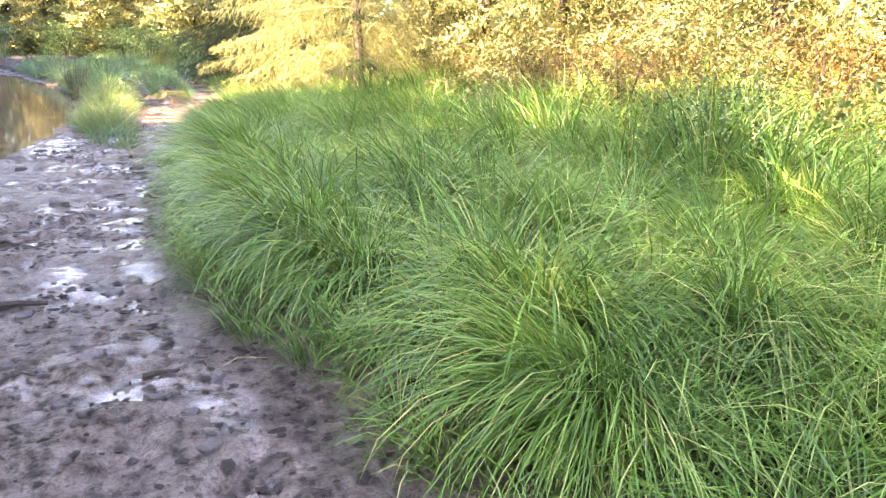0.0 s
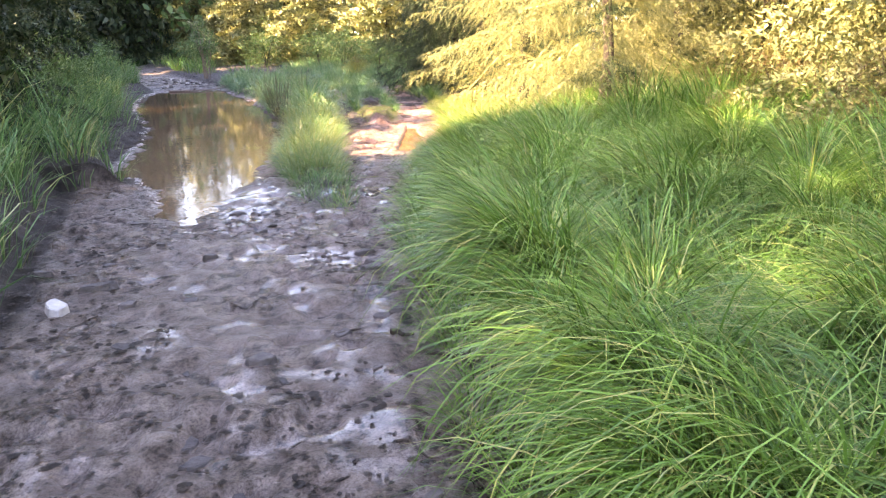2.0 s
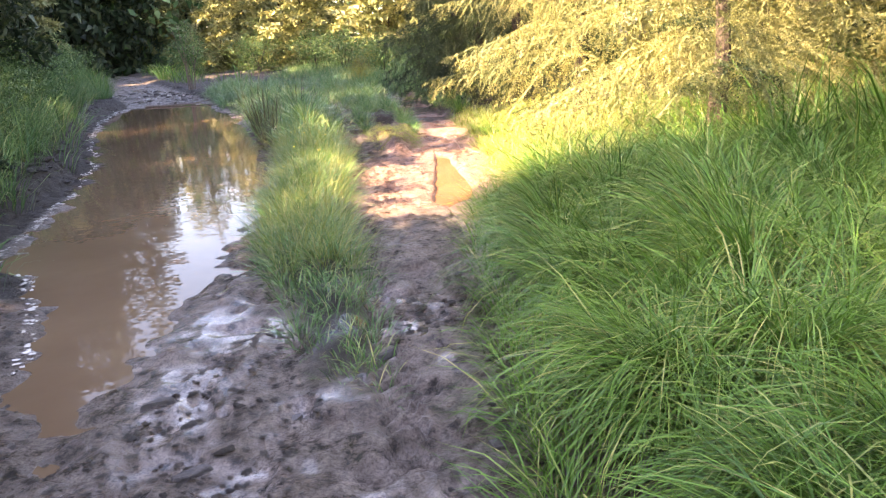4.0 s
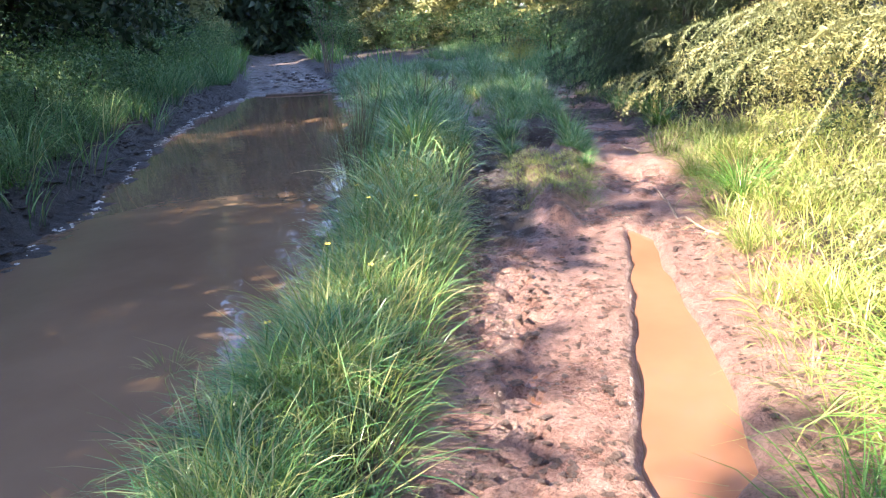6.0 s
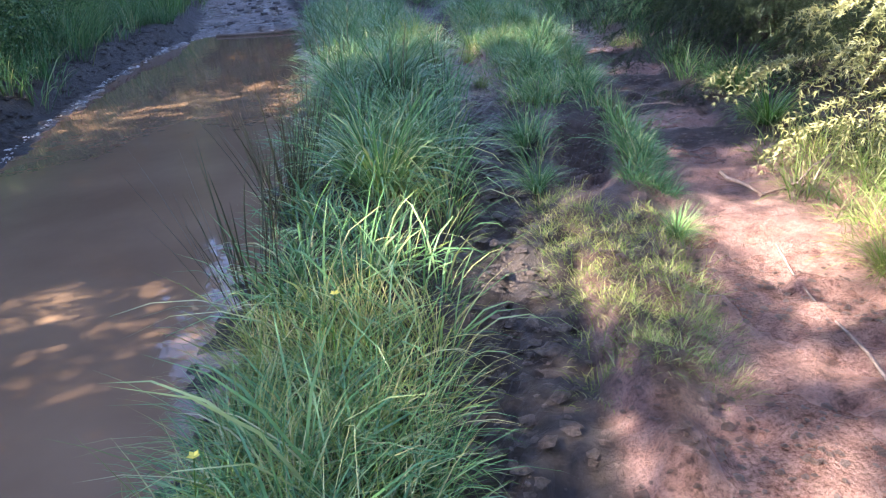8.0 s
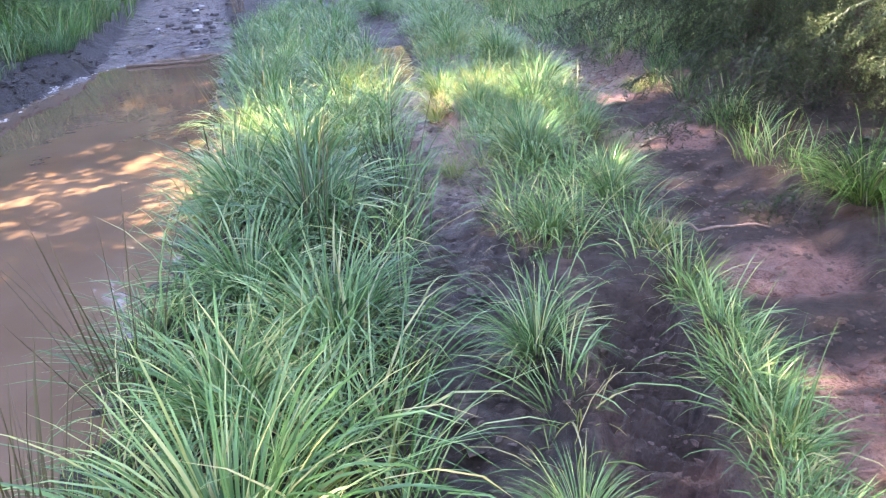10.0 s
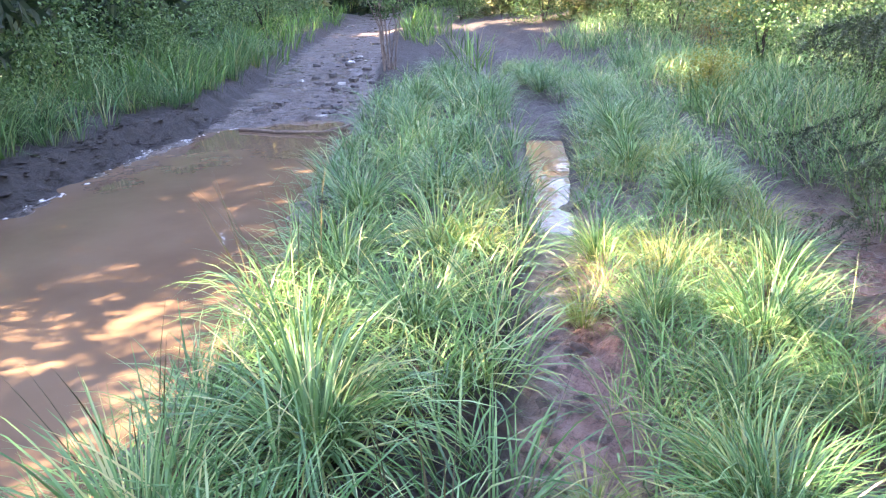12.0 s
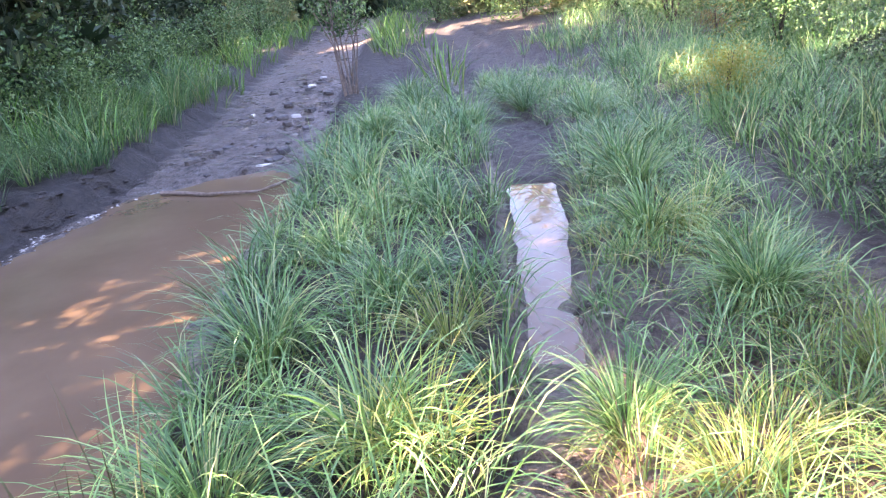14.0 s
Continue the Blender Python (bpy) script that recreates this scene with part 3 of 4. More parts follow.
# Several stand on sun spots, whose yellow light goes into their straw colour.
for a, b, k in ((0.98, 8.65, 0.42), (0.44, 9.95, 0.6), (0.04, 9.85, 0.5), (-0.1, 11.1, 0.55), (-0.84, 12.4, 0.8), (-0.75, 11.65, 0.9), (0.24, 11.55, 0.7), (0.22, 13.6, 0.7), (1.46, 11.5, 0.5), (1.5, 4.2, 0.5), (1.7, 6.0, 0.6), (1.55, 3.4, 0.5), (-0.45, 3.4, 0.6), (-0.3, 2.8, 0.6), (0.75, 12.2, 0.7), (0.4, 11.2, 0.6)):
    tussock("dry", a, b, k)
for k in range(120):
    b = rng.uniform(-7.2, 2)
    a = float(meadow_edge(b)) + (rng.uniform(0.36, 0.6) if k % 3 == 0 else rng.uniform(0.4, 3.0))
    tussock("swept" if k % 4 else "green", a, b, rng.uniform(0.6, 0.85) if k % 3 == 0 else rng.uniform(0.75, 1.1))
for k in range(16):
    b = rng.uniform(1.2, 3.6)
    tussock("dry" if k % 3 else "green", float((strip_left(b) + strip_right(b)) / 2) + rng.uniform(-0.08, 0.08), b, rng.uniform(0.3, 0.55))


# rushes: dark upright stems rising out of the water's edge
RUSH_STEMS = [blades(np.zeros((1, 3)), np.zeros(1), np.ones(1), np.full(1, q), np.full(1, w), np.full(1, 0.009), "stem", RUSH) for q, w in ((0.0, 0.1), (0.05, 0.25), (0.0, 0.35), (0.1, 0.05))]


def rush_clump(x, y, n, l0, l1, spread):
    root = new("rush_clump")
    root.location = (x, y, float(height(x, y)) - 0.02)
    tagged(root, "clump of dark upright rush stems at the water's edge", "rushes", "rushes by the puddle")
    for k in range(n):
        t, rad = rng.uniform(0, 360), spread * math.sqrt(rng.random())
        m = pose(rad * math.cos(radians(t)), rad * math.sin(radians(t)), 0, 0, rng.uniform(0, 20), t + rng.uniform(-40, 40)) @ Matrix.Scale(rng.uniform(l0, l1), 4)
        part_mesh("stem", RUSH_STEMS[k % 4], None, root, "", m)


for a, b, n, l0, l1, sp in ((-0.95, 6.95, 70, 0.4, 0.85, 0.1), (-1.0, 7.7, 30, 0.4, 0.8, 0.1), (-0.55, 8.6, 26, 0.5, 0.8, 0.15), (-0.25, 9.3, 24, 0.4, 0.7, 0.12), (-1.3, 9.6, 14, 0.4, 0.75, 0.1), (-1.5, 11.0, 20, 0.4, 0.75, 0.2), (-0.8, 5.9, 40, 0.4, 0.8, 0.15)):
    rush_clump(a, b, n, l0, l1, sp)


# ---- trees ----
def tube(bm, pts, radii, sides=6):
    rings = []
    for k, (p, r) in enumerate(zip(pts, radii)):
        d = (pts[min(k + 1, len(pts) - 1)] - pts[max(k - 1, 0)]).normalized()
        u = d.orthogonal().normalized()
        v = d.cross(u)
        rings.append([bm.verts.new(p + r * (math.cos(6.2832 * q / sides) * u + math.sin(6.2832 * q / sides) * v)) for q in range(sides)])
    for a, b in zip(rings, rings[1:]):
        for q in range(sides):
            bm.faces.new((a[q], a[(q + 1) % sides], b[(q + 1) % sides], b[q]))
    bm.faces.new(rings[-1])
    bm.faces.new(rings[0][::-1])


def spray_mesh(side_twigs, per, needle, width, mat, sub, n=4):
    """A drooping conifer bough of unit length along x: a thin stem, side twigs and their shoots, set with needles."""
    P, D = [], []

    def twig(p, d, ln):
        k = max(int(ln / per), 2)
        for q in range(k):
            f = (q + 0.5) / k
            P.append(p + d * ln * f + np.array([0, 0, -0.3 * ln * f * f]))
            D.append(d + np.array([0, 0, -0.5 * f]))

    for k in range(side_twigs):
        s = 0.1 + 0.9 * (k + 0.5 * rng.random()) / side_twigs
        stem = np.array([s, 0, -0.32 * s * s + 0.1 * s + 0.12 * s ** 4])
        for sg in (-1, 1):
            a = sg * rng.uniform(0.6, 1.25)
            ln = (0.42 * (1 - s) ** 0.7 + 0.06) * rng.uniform(0.7, 1.15)
            d = np.array([math.cos(a), math.sin(a), rng.uniform(-0.75, 0.15)])
            d /= np.linalg.norm(d)
            twig(stem, d, ln)
            for q in range(sub):
                f = (q + 1) / (sub + 1)
                b = a + (1 if q % 2 else -1) * rng.uniform(0.6, 0.85)
                e = np.array([math.cos(b), math.sin(b), rng.uniform(-0.9, 0.05)])
                twig(stem + d * ln * f, e / np.linalg.norm(e), ln * 0.5 * (1.15 - f) + 0.02)
    twig(np.array([0.85, 0, -0.1]), np.array([1.0, 0, 0.1]), 0.2)
    for q in range(int(1 / per)):
        f = q * per
        P.append(np.array([f, 0, -0.32 * f * f + 0.1 * f + 0.12 * f ** 4]))
        D.append(np.array([1.0, 0, 0]))
    P, D = np.array(P), np.array(D)
    D /= np.linalg.norm(D, axis=1)[:, None]
    P, D = np.repeat(P, n, 0), np.repeat(D, n, 0)
    m = len(P)
    out = rng.normal(0, 1, (m, 3))
    out -= D * (out * D).sum(1)[:, None]
    out /= np.linalg.norm(out, axis=1)[:, None]
    tip = P + (D * 0.6 + out * 0.9) * (needle * rng.uniform(0.7, 1.2, m))[:, None]
    sd = np.cross(out, D)
    co = np.stack([P - sd * width / 2, P + sd * width / 2, tip], 1).reshape(-1, 3)
    me = bpy.data.meshes.new("bough")
    fill(me, co, None, np.arange(3 * m).reshape(-1, 3))
    put_attr(me, "along", np.tile([0.3, 0.3, 1.0], m))
    me.materials.append(mat)
    return me


def sprays(side_twigs, per, needle, width, sub, n=4):
    return {"dark": [spray_mesh(side_twigs, per, needle, width, NEEDLE, sub, n) for k in range(3)], "pale": [spray_mesh(side_twigs, per, needle, width, NEEDLE_SUNLIT, sub, n) for k in range(3)]}


FINE, MIDDLE, FAR, DISTANT = sprays(13, 0.0125, 0.0145, 0.0032, 2, 6), sprays(11, 0.035, 0.036, 0.016, 2, 3), sprays(10, 0.06, 0.07, 0.04, 1, 3), sprays(9, 0.09, 0.12, 0.08, 0, 3)


def trunk_mesh(h, r):
    bm = bmesh.new()
    pts = [Vector((0.05 * math.sin(k * 1.7) * (k > 0), 0.05 * math.cos(k * 2.1) * (k > 0), -0.15 + (h + 0.15) * k / 7)) for k in range(8)]
    tube(bm, pts, [r * (1.35 if k == 0 else 1 - k / 7.4) for k in range(8)], 9)
    return bm


def crown_mesh(boughs, h, radius, low, meshes):
    """Boughs set in a spiral round an upright axis, joined into one crown."""
    P = []
    for k in range(boughs):
        f = (k / boughs) ** 1.2
        me = meshes[k % len(meshes)]
        co = np.empty(3 * len(me.vertices), np.float32)
        me.vertices.foreach_get("co", co)
        ln = radius * (1 - f) ** 0.7 * rng.uniform(0.8, 1.12) + 0.25
        m = np.array(pose(0, 0, low + (h - low - 0.2) * f, rng.uniform(-15, 15), rng.uniform(2, 20) - 30 * f, k * 137.5 + rng.uniform(-15, 15)) @ Matrix.Scale(ln, 4))
        P.append(co.reshape(-1, 3) @ m[:3, :3].T + m[:3, 3])
    P = np.concatenate(P)
    out = bpy.data.meshes.new("crown")
    fill(out, P, None, np.arange(len(P)).reshape(-1, 3))
    put_attr(out, "along", np.tile([0.3, 0.3, 1.0], len(P) // 3))
    out.materials.append(meshes[0].materials[0])
    return out


CROWNS = {"dark": [crown_mesh(100, 12, 2.5, 0.5, DISTANT["dark"]) for k in range(3)], "pale": [crown_mesh(84, 10, 2.6, 0.1, DISTANT["pale"]) for k in range(3)],
          "row": [crown_mesh(92, 12, 2.2, 0.6, FAR["dark"]) for k in range(3)]}
CROWN_SIZE = {"dark": (12, 2.5), "pale": (10, 2.6), "row": (12, 2.2)}


def far_spruce(x, y, h, radius, tone, label):
    """A spruce that stays far off: one trunk and one crown."""
    root = new("spruce_tree")
    root.location = (x, y, float(height(x, y)))
    tagged(root, label, "spruce tree", "spruce trees along the track")
    part("trunk", trunk_mesh(h, 0.017 * h ** 0.8), BARK, root)
    h0, r0 = CROWN_SIZE[tone]
    part_mesh("crown", CROWNS[tone][int(rng.integers(3))], None, root, "", pose(0, 0, 0, 0, 0, rng.uniform(0, 360)) @ Matrix.Diagonal((radius / r0, radius / r0, h / h0, 1)))


def spruce(x, y, h, radius, meshes, boughs, label, low=0.25, turn=0.0, high=None):
    root = new("spruce_tree")
    root.location = (x, y, float(height(x, y)))
    tagged(root, label, "spruce tree", "spruce trees along the track")
    part("trunk", trunk_mesh(h, 0.017 * h ** 0.8), BARK, root)
    for k in range(boughs):
        f = (k / boughs) ** 1.25
        z = low + (h - low - 0.2) * f
        ln = radius * (1 - f) ** 0.75 * rng.uniform(0.8, 1.12) + 0.25
        m = pose(0, 0, z, rng.uniform(-15, 15), rng.uniform(2, 20) - 30 * f, turn + k * 137.5 + rng.uniform(-15, 15)) @ Matrix.Scale(ln, 4)
        pick = meshes if z < 2.5 or high is None else high if z > 4.5 else MIDDLE["pale" if high is FAR["pale"] else "dark"]
        part_mesh("bough", pick[k % len(pick)], None, root, "", m)
    # Short inner boughs; dark needles put the crown's inner shade into pale trees.
    for k in range(0 if high is None else 60 if label == SHADY else 30):
        m = pose(0, 0, rng.uniform(0.15, 3.2), rng.uniform(-25, 25), rng.uniform(-10, 25), k * 97.0) @ Matrix.Scale(rng.uniform(0.6, 1.3 if label == SHADY else 0.95), 4)
        part_mesh("bough", (FINE if label == SHADY else MIDDLE)["dark"][k % 3], None, root, "", m)
    return root


DARK = "tall dark green spruce with boughs sweeping down to the bank"
LIT = "spruce with drooping boughs, sunlight painted into its pale yellow-green needles"
SHADY = "spruce beside the lane with shade painted into its dusky green needles"
# the shading rows on the near side
for a, b, h, r in ((-6.2, -1.8, 11, 1.9), (-5.2, 2.8, 6.3, 1.9), (-5.3, 0.8, 4.8, 1.9)):
    spruce(a, b, h, r, FAR["dark"], 88, DARK, 0.7)
for a, b, h, r in ((-5.3, 5.0, 10.5, 1.8), (-5.8, 7.4, 11.5, 2.0), (-6.6, 10.2, 13.5, 2.2)):
    spruce(a, b, h, r, MIDDLE["dark"], 80, DARK, 2.6, high=FAR["dark"])
for a, b, h, r in ((-6.8, -13.0, 11.5, 2.4), (-6.6, -10, 12, 2.4), (-6.6, -7.2, 12, 2.4), (-6.4, -4.4, 11.5, 2.4), (-7.8, 13, 14, 2.3), (-8.2, 6.0, 12, 2.1), (-8.6, 9.9, 14, 2.2), (-9.8, 12.5, 15, 2.4), (-9.4, 16.5, 13, 2.3), (-10.8, 20, 13, 2.4), (-12.4, 25, 10, 2.2), (-14, 30, 11, 2.4)):
    far_spruce(a, b, h, r, "row", DARK)
# Farther trees, mostly unseen, added to close sun gaps and sky reflections.
for a, b, h, r in ((-12, 3, 13, 2.8), (-12.5, 11, 13, 2.6), (-12.5, 15, 16, 3.0), (-13.5, 19, 16, 3.0), (-15, 24, 15, 3.0), (-11, -4.8, 14, 2.8), (-17, 30, 15, 3.0), (-11.5, -7, 14, 2.8),
                   (-9.2, -12.6, 13, 2.7), (-9.0, -9.6, 13, 2.7), (-9.2, -6.6, 13, 2.7), (-9.0, -3.6, 12.5, 2.5), (-11.4, -10.4, 14, 2.9), (-11.6, -13.5, 14, 2.9), (-9.6, 18.4, 12, 2.5), (-7.9, -5.8, 12, 2.4), (-7.9, -8.6, 12, 2.4), (-7.9, -11.3, 12, 2.4), (-7.8, -3.1, 11, 2.2), (-11.9, 22.4, 13, 2.7), (-11.2, 17.2, 15, 2.8), (-10.8, 14.6, 15, 2.6)):
    far_spruce(a, b, h, r, "dark", DARK)
# tall unseen pines added behind, bare below; their crowns shade the lane's far side
for a, b in ((-13.4, 6.7), (-15.5, 9.4)):
    root = new("shade_pine")
    root.location = (a, b, float(height(a, b)))
    tagged(root, "unseen tall pine added for shade, with a bare trunk and dark high crown", "pine tree", "pines behind the bank")
    part("trunk", trunk_mesh(19, 0.2), BARK, root)
    part_mesh("crown", CROWNS["dark"][0], None, root, "", pose(0, 0, 12.3, 0, 0, rng.uniform(0, 360)) @ Matrix.Diagonal((0.85, 0.85, 0.58, 1)))
# low dense ones that overhang the dark shore
for a, b, h, r in ((-4.3, 0.4, 3.5, 1.7), (-4.4, 1.9, 3.7, 1.7), (-4.5, 3.5, 3.7, 1.7), (-3.9, -1.3, 3.3, 1.5), (-4.0, -3.0, 3.3, 1.5)):
    spruce(a, b, h, r, MIDDLE["dark"], 76, "low dense dark spruce overhanging the shore", 0.2)
# the high wood behind the far end of the track
for a, b, h, r in ((-15.5, 43, 21, 4.0), (-19, 41, 22, 4.2), (-22, 37, 22, 4.2), (-17.5, 47, 23, 4.4), (-21, 45, 23, 4.4), (-13.5, 47, 19, 3.8), (-24, 32, 21, 4.2), (-20, 33, 20, 3.8), (-25, 41, 23, 4.4), (-23, 27, 20, 4.0), (-19.5, 27, 18, 3.4)):
    far_spruce(a, b, h, r, "dark", "very tall dark spruce of the wood behind the track")
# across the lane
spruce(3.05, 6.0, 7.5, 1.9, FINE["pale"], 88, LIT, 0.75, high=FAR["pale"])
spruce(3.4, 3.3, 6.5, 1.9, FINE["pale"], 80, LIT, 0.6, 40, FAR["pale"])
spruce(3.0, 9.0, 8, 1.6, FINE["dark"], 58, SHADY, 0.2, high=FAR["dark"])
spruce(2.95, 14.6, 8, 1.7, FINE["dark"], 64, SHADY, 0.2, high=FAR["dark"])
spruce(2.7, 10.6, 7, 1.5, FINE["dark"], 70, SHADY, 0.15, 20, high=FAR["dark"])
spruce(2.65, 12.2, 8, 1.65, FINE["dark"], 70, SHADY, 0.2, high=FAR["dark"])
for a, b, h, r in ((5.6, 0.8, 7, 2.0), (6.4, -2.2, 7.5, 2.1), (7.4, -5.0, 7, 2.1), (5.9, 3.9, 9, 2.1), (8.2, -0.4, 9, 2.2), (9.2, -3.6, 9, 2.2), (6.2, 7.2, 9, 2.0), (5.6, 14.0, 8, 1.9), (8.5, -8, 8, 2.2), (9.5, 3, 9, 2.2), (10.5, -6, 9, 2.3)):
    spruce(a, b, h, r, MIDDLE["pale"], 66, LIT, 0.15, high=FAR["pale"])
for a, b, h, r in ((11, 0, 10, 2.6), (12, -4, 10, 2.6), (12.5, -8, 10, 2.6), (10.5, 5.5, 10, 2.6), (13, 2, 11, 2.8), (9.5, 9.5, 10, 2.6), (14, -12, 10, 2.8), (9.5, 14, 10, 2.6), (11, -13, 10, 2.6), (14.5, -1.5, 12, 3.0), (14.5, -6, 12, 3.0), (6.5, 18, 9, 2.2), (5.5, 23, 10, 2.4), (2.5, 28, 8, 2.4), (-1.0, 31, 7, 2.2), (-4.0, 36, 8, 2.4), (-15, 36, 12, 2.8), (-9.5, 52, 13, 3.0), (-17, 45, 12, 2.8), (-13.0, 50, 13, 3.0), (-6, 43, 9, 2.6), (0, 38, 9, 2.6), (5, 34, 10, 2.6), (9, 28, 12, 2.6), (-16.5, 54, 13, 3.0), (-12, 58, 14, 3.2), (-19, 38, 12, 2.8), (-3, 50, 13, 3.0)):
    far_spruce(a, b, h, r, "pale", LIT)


# ---- bushes ----
def leaf_clump(n, size, mat, squash=0.8, twiggy=0.0):
    """Many small folded leaves filling an uneven crown of unit radius."""
    v = rng.normal(0, 1, (n, 3))
    v /= np.linalg.norm(v, axis=1)[:, None]
    lob = 1 + 0.35 * np.sin(v[:, 0] * 5 + 1) * np.cos(v[:, 1] * 4) + 0.2 * np.sin(v[:, 2] * 7)
    p = v * (rng.random(n) ** 0.45 * lob)[:, None]
    p[:, 2] = p[:, 2] * squash + squash * 0.8
    p[:, 2] = np.abs(p[:, 2])
    a, b = rng.normal(0, 1, (n, 3)), rng.normal(0, 1, (n, 3))
    a /= np.linalg.norm(a, axis=1)[:, None]
    b = np.cross(a, b)
    b /= np.linalg.norm(b, axis=1)[:, None]
    s = (size * rng.uniform(0.6, 1.3, n))[:, None]
    co = np.stack([p - a * s, p + b * s * (0.45 - twiggy * 0.5), p + a * s, p - b * s * (0.45 - twiggy * 0.5)], 1).reshape(-1, 3)
    me = bpy.data.meshes.new("foliage")
    fill(me, co, np.arange(4 * n).reshape(-1, 4))
    put_attr(me, "along", np.full(4 * n, 0.6))
    me.materials.append(mat)
    return me


def stem_mesh(n, h, r):
    bm = bmesh.new()
    for k in range(n):
        a = rng.uniform(0, 6.28)
        t = Vector((math.cos(a), math.sin(a), 0)) * rng.uniform(0.1, 0.5)
        pts = [Vector((0, 0, -0.05)), t * 0.4 + Vector((0, 0, h * 0.5)), t + Vector((0, 0, h * rng.uniform(0.85, 1.1)))]
        tube(bm, pts, [r, r * 0.7, r * 0.3], 5)
    return bm


CLUMPS = {"leaf": [leaf_clump(4300, 0.03, LEAF) for k in range(2)], "yellow": [leaf_clump(3600, 0.035, LEAF_SUNLIT) for k in range(2)], "bracken": [leaf_clump(5200, 0.034, BRACKEN, 0.8, 0.55) for k in range(2)]}


def bush(x, y, size, kind, label):
    root = new("bush")
    root.matrix_basis = pose(x, y, float(height(x, y)), 0, 0, rng.uniform(0, 360)) @ Matrix.Scale(size, 4)
    tagged(root, label, "bush", "bushes by the track")
    for k in range(4):
        part("stem", stem_mesh(1, 1.0, 0.02), BARK, root)
    part_mesh("foliage", CLUMPS[kind][int(rng.integers(2))], None, root)


for a, b, s in ((-6.3, 12.4, 0.8), (-6.8, 14.2, 0.9), (-7.3, 16.0, 0.9), (-7.4, 18.0, 0.8), (-8.4, 20.0, 0.9), (-9.2, 22.6, 1.0), (-4.5, 8.0, 0.6), (-5.3, 10.2, 0.75), (-6.2, 10.8, 0.9), (-5.4, 8.9, 0.8), (-5.0, 6.6, 0.7), (-5.9, 12.9, 0.7), (-5.7, 11.6, 0.8), (-6.9, 13.0, 1.0), (-7.3, 14.9, 1.1), (-7.9, 16.8, 1.1), (-8.2, 18.8, 1.1), (-8.9, 21.2, 1.1), (-4.4, 5.6, 0.6), (-4.9, 7.7, 0.8), (-9.8, 26, 1.1), (-11.4, 31, 1.3)):
    bush(a, b, s, "leaf", "dark leafy bush growing on the shaded bank")
for k in range(46):
    b = rng.uniform(4, 20)
    a = float(left_shore(min(b, 15.2)) if b < 15.3 else track_left(b)) - rng.uniform(0.5, 2.0)
    bush(a, b, rng.uniform(0.22, 0.42), "leaf", "low leafy weeds among the grass on the bank")
for a, b, s in ((2.4, 17.0, 0.8), (3.4, 18.5, 1.0), (1.6, 19.5, 0.9), (3.5, 21.5, 1.2), (0.5, 23.5, 1.1), (-0.5, 27, 1.2), (1.5, 25, 0.9), (-6.5, 34, 1.3), (-3, 30, 1.3), (-7, 38, 1.4)):
    bush(a, b, s, "leaf", "green leafy bush at the edge of the clearing")
# Sun on these bushes is painted in by their yellow leaves.
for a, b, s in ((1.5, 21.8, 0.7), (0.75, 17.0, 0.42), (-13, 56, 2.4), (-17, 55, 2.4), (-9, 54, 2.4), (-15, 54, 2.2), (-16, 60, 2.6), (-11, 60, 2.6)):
    bush(a, b, s, "yellow", "bush with full sunlight painted into its yellow-green leaves")
for a, b, s in ((1.0, 20.9, 0.45), (4.3, -2.6, 0.8), (5.0, -4.2, 0.9), (4.6, -0.6, 0.75), (5.9, -5.8, 1.0), (6.2, -0.8, 1.1), (4.9, 1.8, 0.7), (6.8, -7.5, 1.0), (4.2, 5.6, 0.6)):
    bush(a, b, s, "bracken", "brown tangle of dead bracken under the trees")
bush(1.44, -2.24, 0.2, "leaf", "small leafy plant poking out of the meadow grass")
for a, b, s in ((3.9, -4.4, 0.6), (4.4, -5.6, 0.7)):
    bush(a, b, s, "leaf", "low green bramble bush in the meadow")


# the wood that closes the place on every side
def far_woods(count):
    t = rng.uniform(0, 2 * np.pi, count)
    r = 24 + 24 * rng.random(count)
    x, y = r * np.cos(t) - 2, r * np.sin(t) * 1.35 + 8
    top = 8 + 5 * value_noise(x, y, 0.25, 51) + 3 * value_noise(x, y, 0.9, 52)
    p = np.stack([x, y, height(x, y) + top * rng.random(count) ** 0.8], -1)
    keep = ~((x > -16) & (x < 8) & (y < 44) & (y > -18)) & (p[:, 2] > 0)
    p = p[keep]
    n = len(p)
    a, b = rng.normal(0, 1, (n, 3)), rng.normal(0, 1, (n, 3))
    a /= np.linalg.norm(a, axis=1)[:, None]
    b = np.cross(a, b)
    b /= np.linalg.norm(b, axis=1)[:, None]
    q = rng.uniform(0.15, 0.42, n)[:, None]
    co = np.stack([p - a * q, p + b * q * 0.5, p + a * q, p - b * q * 0.5], 1).reshape(-1, 3)
    me = bpy.data.meshes.new("far_woods")
    fill(me, co, np.arange(4 * n).reshape(-1, 4))
    put_attr(me, "along", np.full(4 * n, 0.6))
    me.materials.append(LEAF)
    tagged(new("far_woods", me), "distant dark green woodland closing off the view", "woods", kind="stuff")


far_woods(60000)


